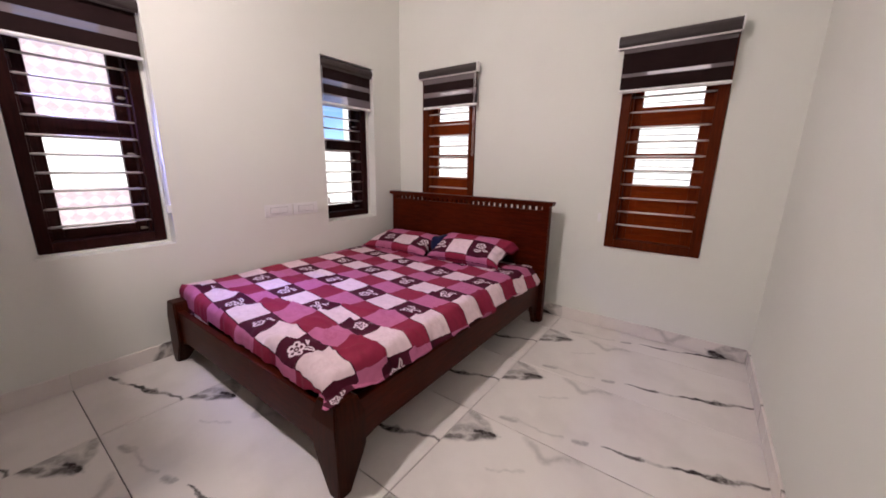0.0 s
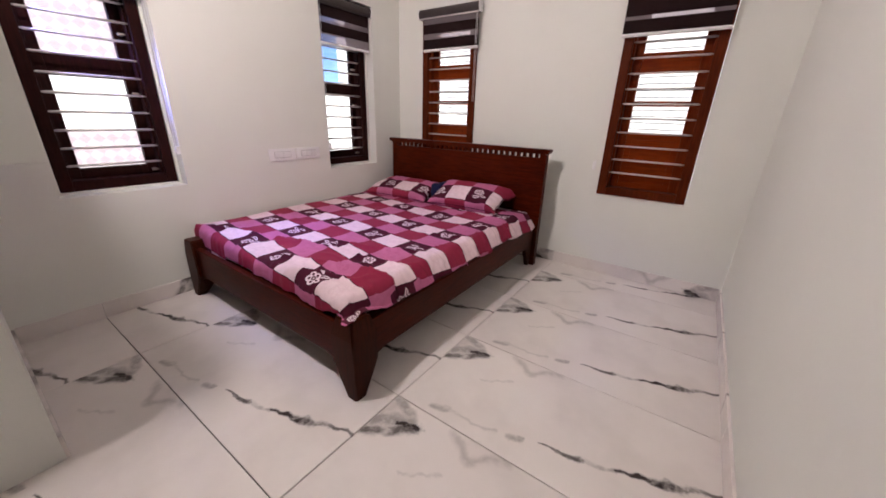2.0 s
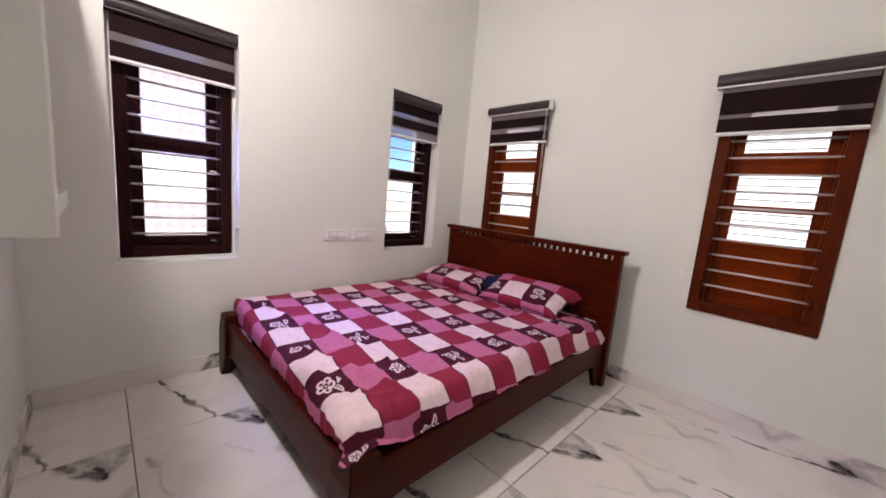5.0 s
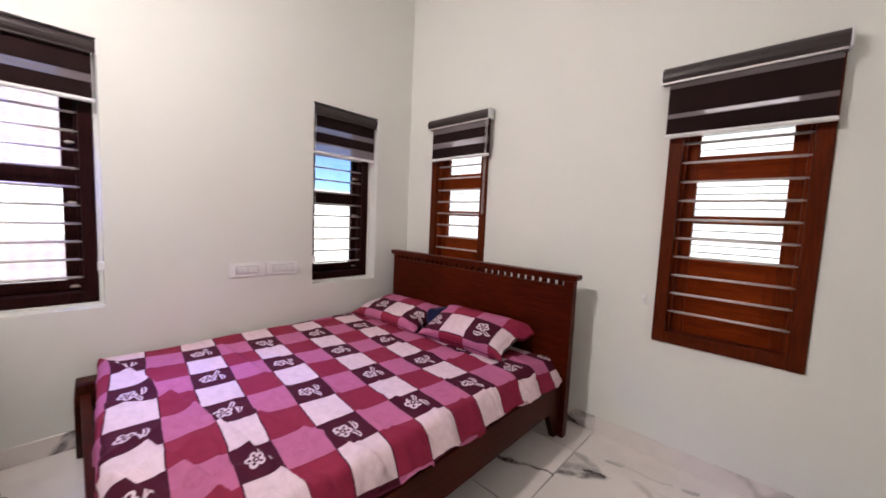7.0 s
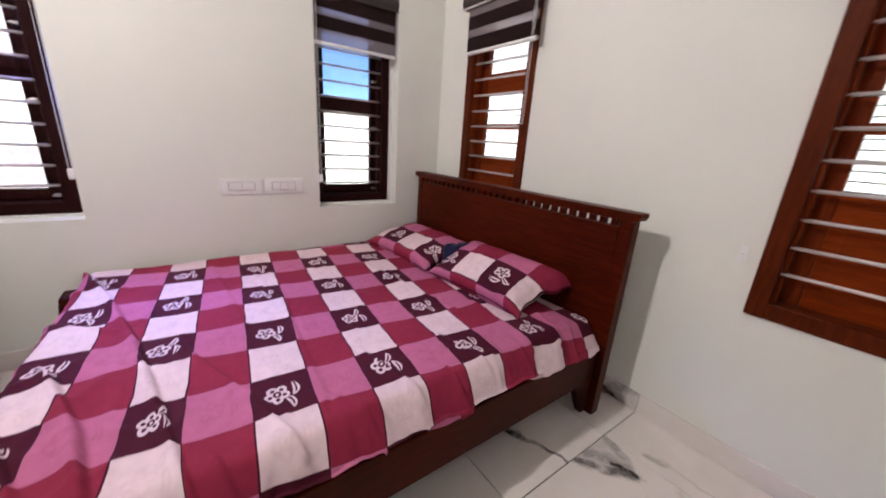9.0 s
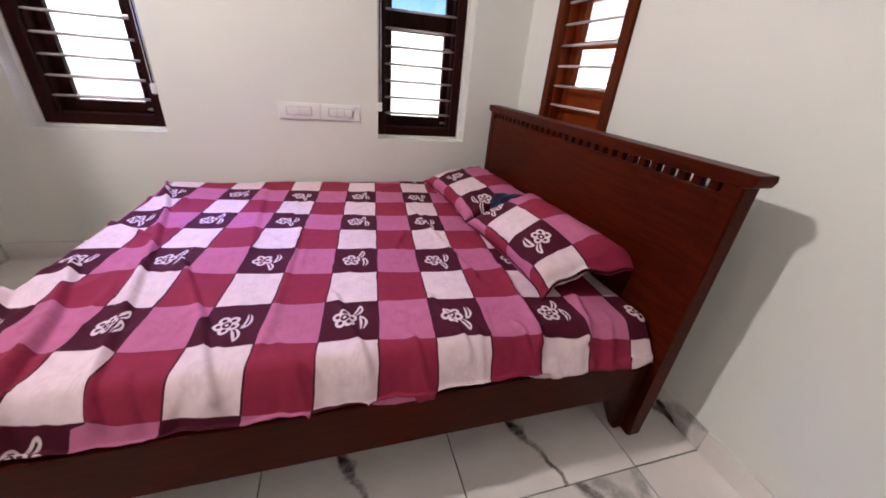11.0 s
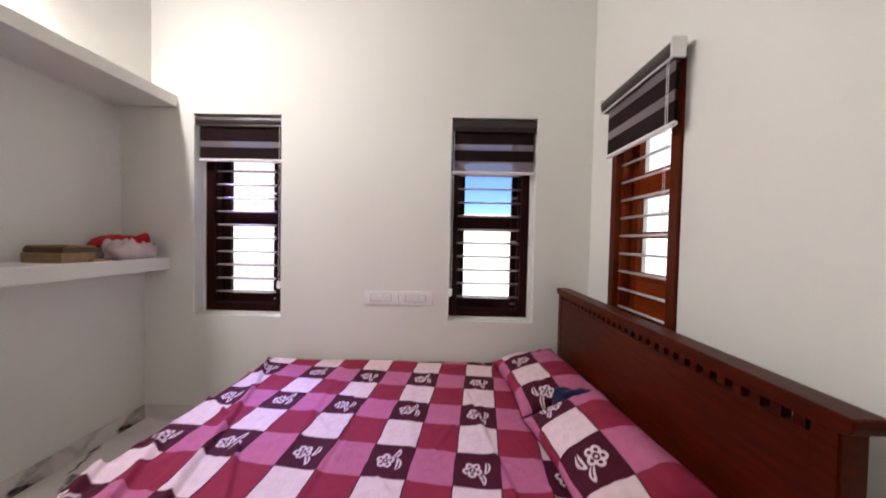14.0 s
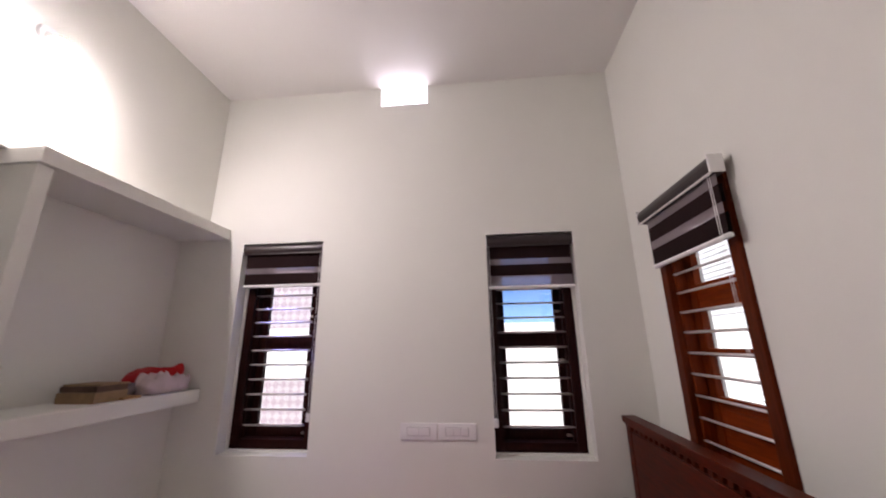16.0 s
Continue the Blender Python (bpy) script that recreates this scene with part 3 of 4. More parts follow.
# ---- zebra blinds ----
def blind(axis, u, fabric, top, d_front, bands, sheers, rail_z, box_h, cord_side, cord_to, label):
    """Roller blind of dark and sheer bands under a rounded headbox. d_front: depth of its front from the wall face."""
    bx = swing(box, axis)
    base = (WEST - d_front, (u[0] + u[1]) / 2, top) if axis == "x" else ((u[0] + u[1]) / 2, NORTH + d_front, top)
    bl = thing("zebra_blind", base, label, "window blind", "zebra blinds")
    dep = 0.058
    # headbox: rounded front
    prof = []
    for k in range(9):
        a = radians(90 + 180 * k / 8)
        prof.append((d_front + 0.030 + 0.030 * math.cos(a), top - box_h / 2 + box_h / 2 * math.sin(a)))
    prof = [(d_front + dep, top), *prof, (d_front + dep, top - box_h)]
    if axis == "x":
        bm = prism([(WEST - d, z) for d, z in prof], "y", u[0] + 0.004, u[1] - 0.004)
    else:
        bm = prism([(NORTH + d, z) for d, z in prof], "x", u[0] + 0.004, u[1] - 0.004)
    hbx = part("headbox", bm, M_GREYPL, bl)
    part("headbox_trim", bx(u[0] + 0.006, u[1] - 0.006, d_front + 0.004, d_front + 0.012, top - box_h - 0.004, top - box_h + 0.006, 0.002), M_GREYPL if axis == "x" else M_STEEL, hbx)
    for a in (u[0] - 0.004, u[1] - 0.004):
        part("end_cap", bx(a, a + 0.008, d_front - 0.002, d_front + dep, top - box_h, top, 0.003), M_PLASTIC, hbx, "white end cap")
    fa, fb = fabric
    df = d_front + 0.028
    for k, (z0, z1) in enumerate(bands):
        part("dark_band", bx(fa, fb, df, df + 0.0025, z0, z1), M_BAND, bl)
        part("dark_band", bx(fa, fb, df + 0.014, df + 0.0165, z0 + 0.004, z1 + 0.004), M_BAND, bl)
    for z0, z1 in sheers:
        s = part("sheer_band", bx(fa, fb, df + 0.0005, df + 0.0020, z0, z1), M_SHEER, bl)
    part("bottom_rail", bx(fa - 0.006, fb + 0.010, df - 0.008, df + 0.016, rail_z, rail_z + 0.022, 0.011), M_PLASTIC, bl)
    if not cord_side:
        return bl
    # operating cord: two strands and a weight
    cu = u[1] - 0.012 if cord_side > 0 else u[0] + 0.012
    dc = d_front + 0.004
    for k, o in enumerate((-0.006, 0.006)):
        P = lambda z, s=0.0: (WEST - dc, cu + o + s, z) if axis == "x" else (cu + o + s, NORTH + dc - 0.006, z)
        strand = part("cord", rod(P(top - box_h), P(cord_to), 0.0012, 6), M_PLASTIC, bl)
    if axis == "x":
        part("cord_weight", bx(cu - 0.013, cu + 0.013, dc - 0.012, dc + 0.006, cord_to - 0.05, cord_to, 0.006), M_PLASTIC, strand)
    return bl


blind("x", W1, (0.210, 0.760), 2.056, 0.0, [(1.887, 1.990), (1.772, 1.847)], [(1.847, 1.887)], 1.750, 0.070, 1, 0.955,
      "dark brown and sheer striped roller blind pulled part way")
blind("x", W2, (1.917, 2.452), 2.056, 0.0, [(1.894, 1.985), (1.782, 1.855)], [(1.855, 1.894), (1.712, 1.782)], 1.695, 0.078, -1, 0.93,
      "dark brown and sheer striped roller blind in a narrow window")
blind("y", (-2.150, -1.520), (-2.106, -1.534), 2.060, -0.092, [(1.865, 1.938), (1.745, 1.822)], [(1.938, 1.985), (1.822, 1.865)], 1.722, 0.078, 1, 1.30,
      "dark brown and sheer striped roller blind with a white cord")
blind("y", (-0.447, 0.187), (-0.412, 0.174), 2.052, -0.092, [(1.822, 1.945), (1.725, 1.800)], [(1.945, 1.985), (1.800, 1.822)], 1.703, 0.080, 0, 1.66,
      "dark brown and sheer striped roller blind over a window")


# ---- lamps ----
LX, LY, LZ = -1.325, -0.010, 2.665
lamp = thing("wall_lamp", (LX, SOUTH_UP, LZ + 0.08), "bright white bulb in a slanted wall holder above the open cupboard", "wall lamp")
aim = Matrix.Translation((LX, LY, LZ)) @ pose(0, 0, 0, -138)
bm = bmesh.new()
bmesh.ops.create_cone(bm, cap_ends=True, segments=32, radius1=0.045, radius2=0.040, depth=0.018, matrix=Matrix.Translation((LX, SOUTH_UP + 0.009, LZ + 0.085)) @ pose(0, 0, 0, -90))
part("base_ring", bm, M_PLASTIC, lamp)
bm = bmesh.new()
bmesh.ops.create_cone(bm, cap_ends=True, segments=24, radius1=0.020, radius2=0.022, depth=0.06, matrix=aim @ Matrix.Translation((0, 0, -0.082)))
part("holder", bm, M_PLASTIC, lamp)
bm = bmesh.new()
bmesh.ops.create_cone(bm, cap_ends=True, segments=32, radius1=0.022, radius2=0.0505, depth=0.054, matrix=aim @ Matrix.Translation((0, 0, -0.027)))
part("bulb_body", bm, M_PLASTIC, lamp)
bm = bmesh.new()
bmesh.ops.create_uvsphere(bm, u_segments=28, v_segments=14, radius=0.050)
bmesh.ops.scale(bm, verts=bm.verts, vec=(1, 1, 0.36))
bmesh.ops.transform(bm, verts=bm.verts, matrix=aim)
part("diffuser", bm, M_GLOW_S, lamp, "glowing white dome", smooth=True)


# ---- bed ----
BX0, BX1, BY0, BY1 = -2.395, -0.775, 0.650, 2.655
bed = thing("double_bed", ((BX0 + BX1) / 2, (BY0 + BY1) / 2, 0), "dark mahogany double bed with a slatted-top headboard and tapered legs", "bed")


def foot_post(x, y, sx, sy):
    """Post whose two inner faces slant towards its outer corner (x, y) at the floor."""
    bm = bmesh.new()
    rings = []
    for z, w in ((0.0, 0.060), (0.12, 0.124), (0.165, 0.144), (0.30, 0.144), (0.385, 0.112), (0.392, 0.098)):
        o = 0.0 if z < 0.31 else 0.008 if z < 0.39 else 0.014
        rings.append([bm.verts.new((x + sx * a, y + sy * c, z)) for a, c in ((o, o), (w, o), (w, w), (o, w))])
    for r0, r1 in zip(rings, rings[1:]):
        for i in range(4):
            bm.faces.new((r0[i], r0[(i + 1) % 4], r1[(i + 1) % 4], r1[i]))
    bm.faces.new(rings[0][::-1])
    bm.faces.new(rings[-1])
    bmesh.ops.bevel(bm, geom=[e for e in bm.edges if abs(e.verts[0].co.z - e.verts[1].co.z) > 0.01], offset=0.006, segments=2, affect="EDGES")
    return bm


part("leg", foot_post(BX1, BY0, -1, 1), M_BEDV, bed)
part("leg", foot_post(BX0, BY0, 1, 1), M_BEDV, bed)


def rail_profile(a, b, lo, hi, drop):
    """Rail outline seen from its side: its lower edge dips near the legs."""
    return [(a, lo - drop), (a + 0.10, lo), (b - 0.10, lo), (b, lo - drop), (b, hi), (a, hi)]


part("foot_rail", prism(rail_profile(BX0 + 0.118, BX1 - 0.118, 0.165, 0.345, 0.035), "y", BY0 + 0.022, BY0 + 0.057, 0.004), M_RAIL, bed)
part("side_rail", prism(rail_profile(BY0 + 0.118, BY1 - 0.04, 0.175, 0.345, 0.03), "x", BX1 - 0.057, BX1 - 0.022, 0.004), M_RAIL, bed)
part("side_rail", prism(rail_profile(BY0 + 0.118, BY1 - 0.04, 0.175, 0.345, 0.03), "x", BX0 + 0.022, BX0 + 0.057, 0.004), M_RAIL, bed)
part("base_board", box(BX0 + 0.06, BX1 - 0.06, BY0 + 0.06, BY1 - 0.03, 0.27, 0.295), M_BED, bed)
for x0 in (BX1 - 0.055, BX0 + 0.024):
    part("leg", prism([(2.575, 0.0), (2.610, 0.0), (2.610, 0.20), (2.49, 0.20), (2.49, 0.165)], "x", x0, x0 + 0.031, 0.002), M_BEDV, bed)
# headboard
HX0, HX1 = -2.375, -0.762
hb = part("headboard", box(HX0 + 0.055, HX1 - 0.055, 2.6095, 2.648, 0.24, 0.895, 0.003), M_BED, bed)
for xa, s in ((HX0, 1), (HX1, -1)):
    bm = bmesh.new()
    r = []
    for z, w in ((0.0, 0.048), (0.20, 0.062), (0.925, 0.058)):
        x2 = xa + s * w
        r.append([bm.verts.new(p) for p in ((xa, 2.607, z), (x2, 2.607, z), (x2, 2.662, z), (xa, 2.662, z))])
    for r0, r1 in zip(r, r[1:]):
        for i in range(4):
            bm.faces.new((r0[i], r0[(i + 1) % 4], r1[(i + 1) % 4], r1[i]))
    bm.faces.new(r[0][::-1])
    bm.faces.new(r[-1])
    bmesh.ops.bevel(bm, geom=[e for e in bm.edges if abs(e.verts[0].co.z - e.verts[1].co.z) > 0.1], offset=0.005, segments=2, affect="EDGES")
    part("headboard_post", bm, M_BED, bed)
cap = [(HX0 - 0.038, 0.946), (HX0 - 0.028, 0.930), (HX0 + 0.02, 0.924), (HX1 - 0.02, 0.924), (HX1 + 0.014, 0.930), (HX1 + 0.022, 0.946), (HX1 + 0.020, 0.962), (HX0 - 0.036, 0.962)]
part("headboard_cap", prism(cap, "y", 2.603, 2.676, 0.004), M_BED, hb)
n_block = 29
pitch = (HX1 - HX0 - 0.12) / n_block
for k in range(n_block):
    c = HX0 + 0.06 + pitch * (k + 0.5)
    part("cap_block", box(c - pitch * 0.26, c + pitch * 0.26, 2.617, 2.640, 0.8955, 0.9235), M_BED, hb)

mattress = part("mattress", box(-2.41, -0.895, 0.745, 2.590, 0.300, 0.428, 0.03, 3), M_MATTRESS, loc=(-1.65, 1.64, 0.30), smooth=True)
tagged(mattress, "mattress under a checked bedsheet on the bed", "mattress")

# ---- bedsheet ----
COL, ROW = 0.159, 0.1855


def cells(x, y):
    """Print coordinates of the unfolded cloth, which lies a little askew on the bed."""
    return 0.5 + (y - 1.664 + 0.095 * (x + 1.013)) / COL, 0.5 + (-(x + 1.013) + 0.12 * (y - 1.664)) / ROW


def sheet():
    bm = bmesh.new()
    uvl = bm.loops.layers.uv.new("print")
    xe, xw, yn = -0.892, -2.415, 2.598
    nx, ny = 230, 270
    xs = [xw - 0.05 + (xe + 0.166 - xw + 0.05) * i / nx for i in range(nx + 1)]
    ys = [0.580 + (yn - 0.580) * j / ny for j in range(ny + 1)]
    main = [(-2.38, 0.75), (-1.99, 0.875), (-1.60, 0.972), (-1.375, 1.018), (-1.17, 1.058), (-0.90, 1.105), (-0.80, 1.13)]
    folds = [((-1.42, 1.12), (-1.10, 1.26), 0.014, 0.018), ((-1.10, 1.26), (-0.82, 1.35), 0.016, 0.022),
             ((-1.45, 0.80), (-1.15, 0.90), 0.020, 0.030), ((-1.15, 0.90), (-0.84, 0.96), 0.022, 0.036), ((-1.30, 0.72), (-0.98, 0.84), 0.018, 0.028),
             ((-1.05, 0.70), (-0.90, 0.95), 0.018, 0.026), ((-1.85, 0.70), (-1.66, 0.93), 0.016, 0.022), ((-2.2, 0.70), (-2.05, 0.86), 0.014, 0.010),
             ((-2.3, 1.25), (-1.5, 1.31), 0.030, 0.010), ((-1.7, 1.48), (-0.95, 1.44), 0.022, 0.011), ((-1.15, 1.62), (-0.82, 1.70), 0.018, 0.013),
             ((-1.95, 2.00), (-1.20, 2.12), 0.020, 0.014), ((-1.25, 2.24), (-0.84, 2.20), 0.018, 0.015), ((-1.1, 1.92), (-0.83, 1.98), 0.015, 0.011),
             ((-1.0, 2.42), (-0.83, 2.36), 0.018, 0.020), ((-2.1, 1.70), (-1.3, 1.78), 0.030, 0.004)]
    rnd = random.Random(8)
    for _ in range(34):
        cx, cy, an, ln = rnd.uniform(-2.3, -0.85), rnd.uniform(0.72, 2.3), rnd.gauss(0.25, 0.55), rnd.uniform(0.05, 0.16)
        dx, dy = ln * math.cos(an), ln * math.sin(an)
        folds.append(((cx - dx, cy - dy), (cx + dx, cy + dy), rnd.uniform(0.009, 0.014), rnd.uniform(0.003, 0.008)))
    for y in (0.98, 1.17, 1.30, 1.52, 1.66, 1.83, 2.02, 2.15, 2.33, 2.47):
        folds.append(((-0.905, y), (-0.73, y + rnd.uniform(-0.05, 0.05)), 0.010, rnd.uniform(0.006, 0.012)))
    folds += [(p, q, 0.015, 0.028 if k < 4 else 0.020) for k, (p, q) in enumerate(zip(main, main[1:]))]

    def fold_height(x, y):
        """Ridges that rise slowly on one side and fall steeply on the other."""
        z = 0.0
        for (ax, ay), (bx_, by_), w, h in folds:
            dx, dy = bx_ - ax, by_ - ay
            ln = math.hypot(dx, dy)
            t = max(0.0, min(1.0, ((x - ax) * dx + (y - ay) * dy) / (ln * ln)))
            d = math.hypot(x - ax - t * dx, y - ay - t * dy)
            if d > 0.14:
                continue
            side = ((y - ay) * dx - (x - ax) * dy) / ln
            wob = 1 + 0.6 * noise.noise(Vector((x * 8, y * 8, 7.0)))
            z = max(z, h * wob * (math.exp(-(d / (0.55 * w)) ** 2) if side > 0 else math.exp(-d / (1.6 * w))))
        return z

    def slip(x, y):
        """How far the print is drawn into the long fold."""
        for (ax, ay), (bx_, by_) in zip(main, main[1:]):
            if bx_ >= x >= ax:
                ym = ay + (by_ - ay) * (x - ax) / (bx_ - ax)
                return 0.017 * (math.tanh((y - ym) / 0.012) - 1)
        return 0.0

    grid = []
    for x in xs:
        line = []
        ye = 0.742 + 0.040 * max(0.0, min(1.0, (-1.5 - x) / 0.9)) - 0.030 * max(0.0, min(1.0, (x + 1.25) / 0.4))
        for y in ys:
            ds, dt, dw = max(0.0, x - xe), max(0.0, ye - y), max(0.0, xw - x)
            d = math.hypot(ds, dt)
            z = 0.452 + 0.010 * noise.noise(Vector((x * 2.1, y * 2.1, 0.3))) + 0.0035 * noise.noise(Vector((x * 9, y * 9, 1.3)))
            ridge = fold_height(x, y)
            z += ridge
            rumple = max(0.0, min(1.0, (1.22 - y) / 0.25)) * max(0.0, min(1.0, (x + 1.75) / 0.4))
            z += 0.010 * rumple * (1 - abs(2 * noise.noise(Vector((x * 5 + y * 3, y * 9 - x * 2, 5.0))))) ** 3
            px, py = min(x, xe), max(y, ye)
            px = max(px, xw)
            if d > 0:
                along = y if ds >= dt else x
                flare = 0.012 * noise.noise(Vector((along * 11, 4.0, ds * 3))) + 0.007 * noise.noise(Vector((along * 27, 9.0, 0)))
                r = 0.035
                a = min(d / r, math.pi / 2)
                out = r * math.sin(a) + (flare + 0.006 + 0.6 * ridge) * min(1.0, d / 0.07)
                down = r * (1 - math.cos(a)) + 0.80 * max(0.0, d - r * math.pi / 2)
                corner = min(ds, dt) / 0.13
                out += 0.02 * corner + (0.42 + 0.12 * max(0.0, min(1.0, (y - 1.9) / 0.5)) if ds > dt else 0.02) * max(0.0, d - 0.04)
                if dt > ds:
                    out = min(out, 0.056)
                hem = 0.94 + 0.16 * noise.noise(Vector((along * 5.0, 2.0, 0)))
                px += out * ds / d
                py -= out * dt / d
                z -= down * (1 + (hem - 1) * min(1.0, d / 0.12))
                post = max(0.0, 1 - math.hypot(px + 0.80, py - 0.68) / 0.20)
                floor_z = 0.356 + 0.008 * noise.noise(Vector((along * 14, 3.0, 1.0))) + 0.038 * min(1.0, post * 2)
                on_rail = -0.842 < px < -0.791 or py < 0.718 or post > 0.0
                if on_rail and z < floor_z:
                    z = floor_z + 0.02 * max(0.0, z - floor_z + 0.1)
            if dw > 0:
                z -= dw
            line.append((bm.verts.new((px, py, z)), cells(x, y + slip(x, y))))
        grid.append(line)
    for i in range(nx):
        for j in range(ny):
            q = (grid[i][j], grid[i + 1][j], grid[i + 1][j + 1], grid[i][j + 1])
            f = bm.faces.new([c[0] for c in q])
            f.smooth = True
            for loop, c in zip(f.loops, q):
                loop[uvl].uv = c[1]
    return bm


bs = part("bedsheet", sheet(), M_SHEET, smooth=True, loc=(-1.65, 1.64, 0.45))
sol = bs.modifiers.new("thickness", "SOLIDIFY")
sol.thickness, sol.offset = 0.003, 1.0


def hem_fold(y0, y1, x, z, reach, u0, v0):
    """A tongue of the turned-under hem that peeps out over the rail."""
    bm = bmesh.new()
    uvl = bm.loops.layers.uv.new("print")
    n, m = 18, 8
    rings = []
    for i in range(n + 1):
        t = i / n
        swell = math.sin(math.pi * t) ** 0.3
        y = y0 + (y1 - y0) * t
        ring = []
        for j in range(2 * m):
            a = math.pi * j / m
            w = 0.5 + 0.5 * math.cos(a)
            ripple = 0.003 * noise.noise(Vector((y * 40, w * 3, z * 9)))
            ring.append(bm.verts.new((x + reach * swell * w, y, z - 0.014 * swell * w * w + 0.003 * swell * math.sin(a) + ripple)))
        rings.append(ring)
    for r0, r1 in zip(rings, rings[1:]):
        for j in range(2 * m):
            f = bm.faces.new((r0[j], r0[(j + 1) % (2 * m)], r1[(j + 1) % (2 * m)], r1[j]))
            for loop in f.loops:
                loop[uvl].uv = (u0 + (loop.vert.co.y - y0) * 2, v0 + (loop.vert.co.x - x) * 2)
    bmesh.ops.remove_doubles(bm, verts=bm.verts, dist=0.0002)
    return bm


for y0, y1, x, z, reach, u0, v0 in ((1.69, 1.88, -0.812, 0.356, 0.022, 1.3, 0.3), (2.15, 2.345, -0.812, 0.352, 0.020, 0.3, 1.3)):
    part("hem_fold", hem_fold(y0, y1, x, z, reach, u0, v0), M_SHEET, bs, smooth=True)
tagged(bs, "rumpled bedsheet checked in crimson, mauve, pale pink and dark flowered squares", "bedsheet")


# ---- pillows ----
def case_edge(u, v, lx, ly, loose):
    """Outline of a pillowcase at u, v from -1 to 1; a loose case droops past the filling behind its far end."""
    soft = 1 + 0.015 * (abs(u) * abs(v)) ** 6
    x = u * lx / 2 * (1 - 0.085 * (1 - v * v) * abs(u) ** 6) * soft
    y = v * ly / 2 * (1 - 0.11 * (1 - u * u) * abs(v) ** 6) * soft
    z = 0.0
    if loose:
        x *= 1 - 0.15 * max(0.0, u) ** 3 * max(0.0, min(1.0, (0.45 - v) / 0.9))
        end = max(0.0, (u - 1 + loose) / loose)
        z = end * (-0.055 * max(0.0, v) - 0.012 * max(0.0, -v) + 0.007 * math.sin(v * 9 + 1))
    return x, y, z


def pillow(lx, ly, h, m, u0, v0, seed, loose=0.0):
    """A soft pillow in a printed case with pinched corners. m: its pose."""
    bm = bmesh.new()
    uvl = bm.loops.layers.uv.new("print")
    n = 56
    for side in (1, -1):
        g = []
        for i in range(n + 1):
            row = []
            for j in range(n + 1):
                u, v = 2 * i / n - 1, 2 * j / n - 1
                ue = min(1.0, u * (1 + 0.9 * loose)) if u > 0 else u
                f = max(0.0, (1 - abs(ue) ** 2.8)) ** 0.48 * max(0.0, (1 - abs(v) ** 2.6)) ** 0.46
                x, y, drop = case_edge(u, v, lx, ly, loose)
                crease = 0.012 * noise.noise(Vector((x * 7 + seed, y * 7, side))) + 0.006 * noise.noise(Vector((x * 18 + seed, y * 18, side)))
                crease += 0.010 * abs(u) ** 3 * noise.noise(Vector((x * 9, y * 38 + seed, 2.0)))
                z = side * f * h / 2 + crease * min(1, f * 2) + drop
                if loose and u > 1 - loose:
                    z += side * 0.010 * (1 - v ** 8)
                row.append((bm.verts.new(m @ Vector((x, y, z))), (u0 - y / COL, v0 + x / ROW)))
            g.append(row)
        for i in range(n):
            for j in range(n):
                q = (g[i][j], g[i + 1][j], g[i + 1][j + 1], g[i][j + 1])
                if side < 0:
                    q = q[::-1]
                f = bm.faces.new([c[0] for c in q])
                for loop, c in zip(f.loops, q):
                    loop[uvl].uv = c[1]
    bmesh.ops.remove_doubles(bm, verts=bm.verts, dist=0.0004)
    return bm


def piping(lx, ly, m, loose=0.0):
    """A thin cord that runs round the seam of a pillow."""
    pts = []
    for k in range(96):
        s = k / 24 % 4
        e, f = int(s), 2 * (s - int(s)) - 1
        u, v = ((f, -1), (1, f), (-f, 1), (-1, -f))[e]
        pts.append(m @ Vector(case_edge(u, v, lx, ly, loose)))
    bm = bmesh.new()
    up = (m.to_3x3() @ Vector((0, 0, 1))).normalized()
    rings = []
    for k, p in enumerate(pts):
        along = (pts[(k + 1) % len(pts)] - pts[k - 1]).normalized()
        side = along.cross(up).normalized()
        rings.append([bm.verts.new(p + 0.0028 * (math.cos(a) * up + math.sin(a) * side)) for a in (0, 1.05, 2.09, 3.14, 4.19, 5.24)])
    for k in range(len(rings)):
        a, c = rings[k], rings[(k + 1) % len(rings)]
        for i in range(6):
            bm.faces.new((a[i], a[(i + 1) % 6], c[(i + 1) % 6], c[i]))
    return bm


PL1, PL2 = pose(-2.03, 2.405, 0.520, 13, 0, 4), pose(-1.308, 2.424, 0.549, 23, 0, 4)
p = part("pillow", pillow(0.69, 0.39, 0.145, PL1, 0.12, -0.9, 1.0), M_SHEET, smooth=True, loc=(-2.03, 2.405, 0.46))
part("seam_piping", piping(0.69, 0.39, PL1), M_PIPING, p, "dark maroon edge seam", smooth=True)
tagged(p, "plump pillow in a checked pink and crimson case against the headboard", "pillow", "pillows")
p = part("pillow", pillow(0.68, 0.35, 0.165, PL2, 0.12, -0.1, 5.0, 0.14), M_SHEET, smooth=True, loc=(-1.275, 2.36, 0.46))
part("seam_piping", piping(0.68, 0.35, PL2, 0.14), M_PIPING, p, "dark maroon edge seam", smooth=True)
tagged(p, "plump checked pillow with a dark flowered square at its middle", "pillow", "pillows")


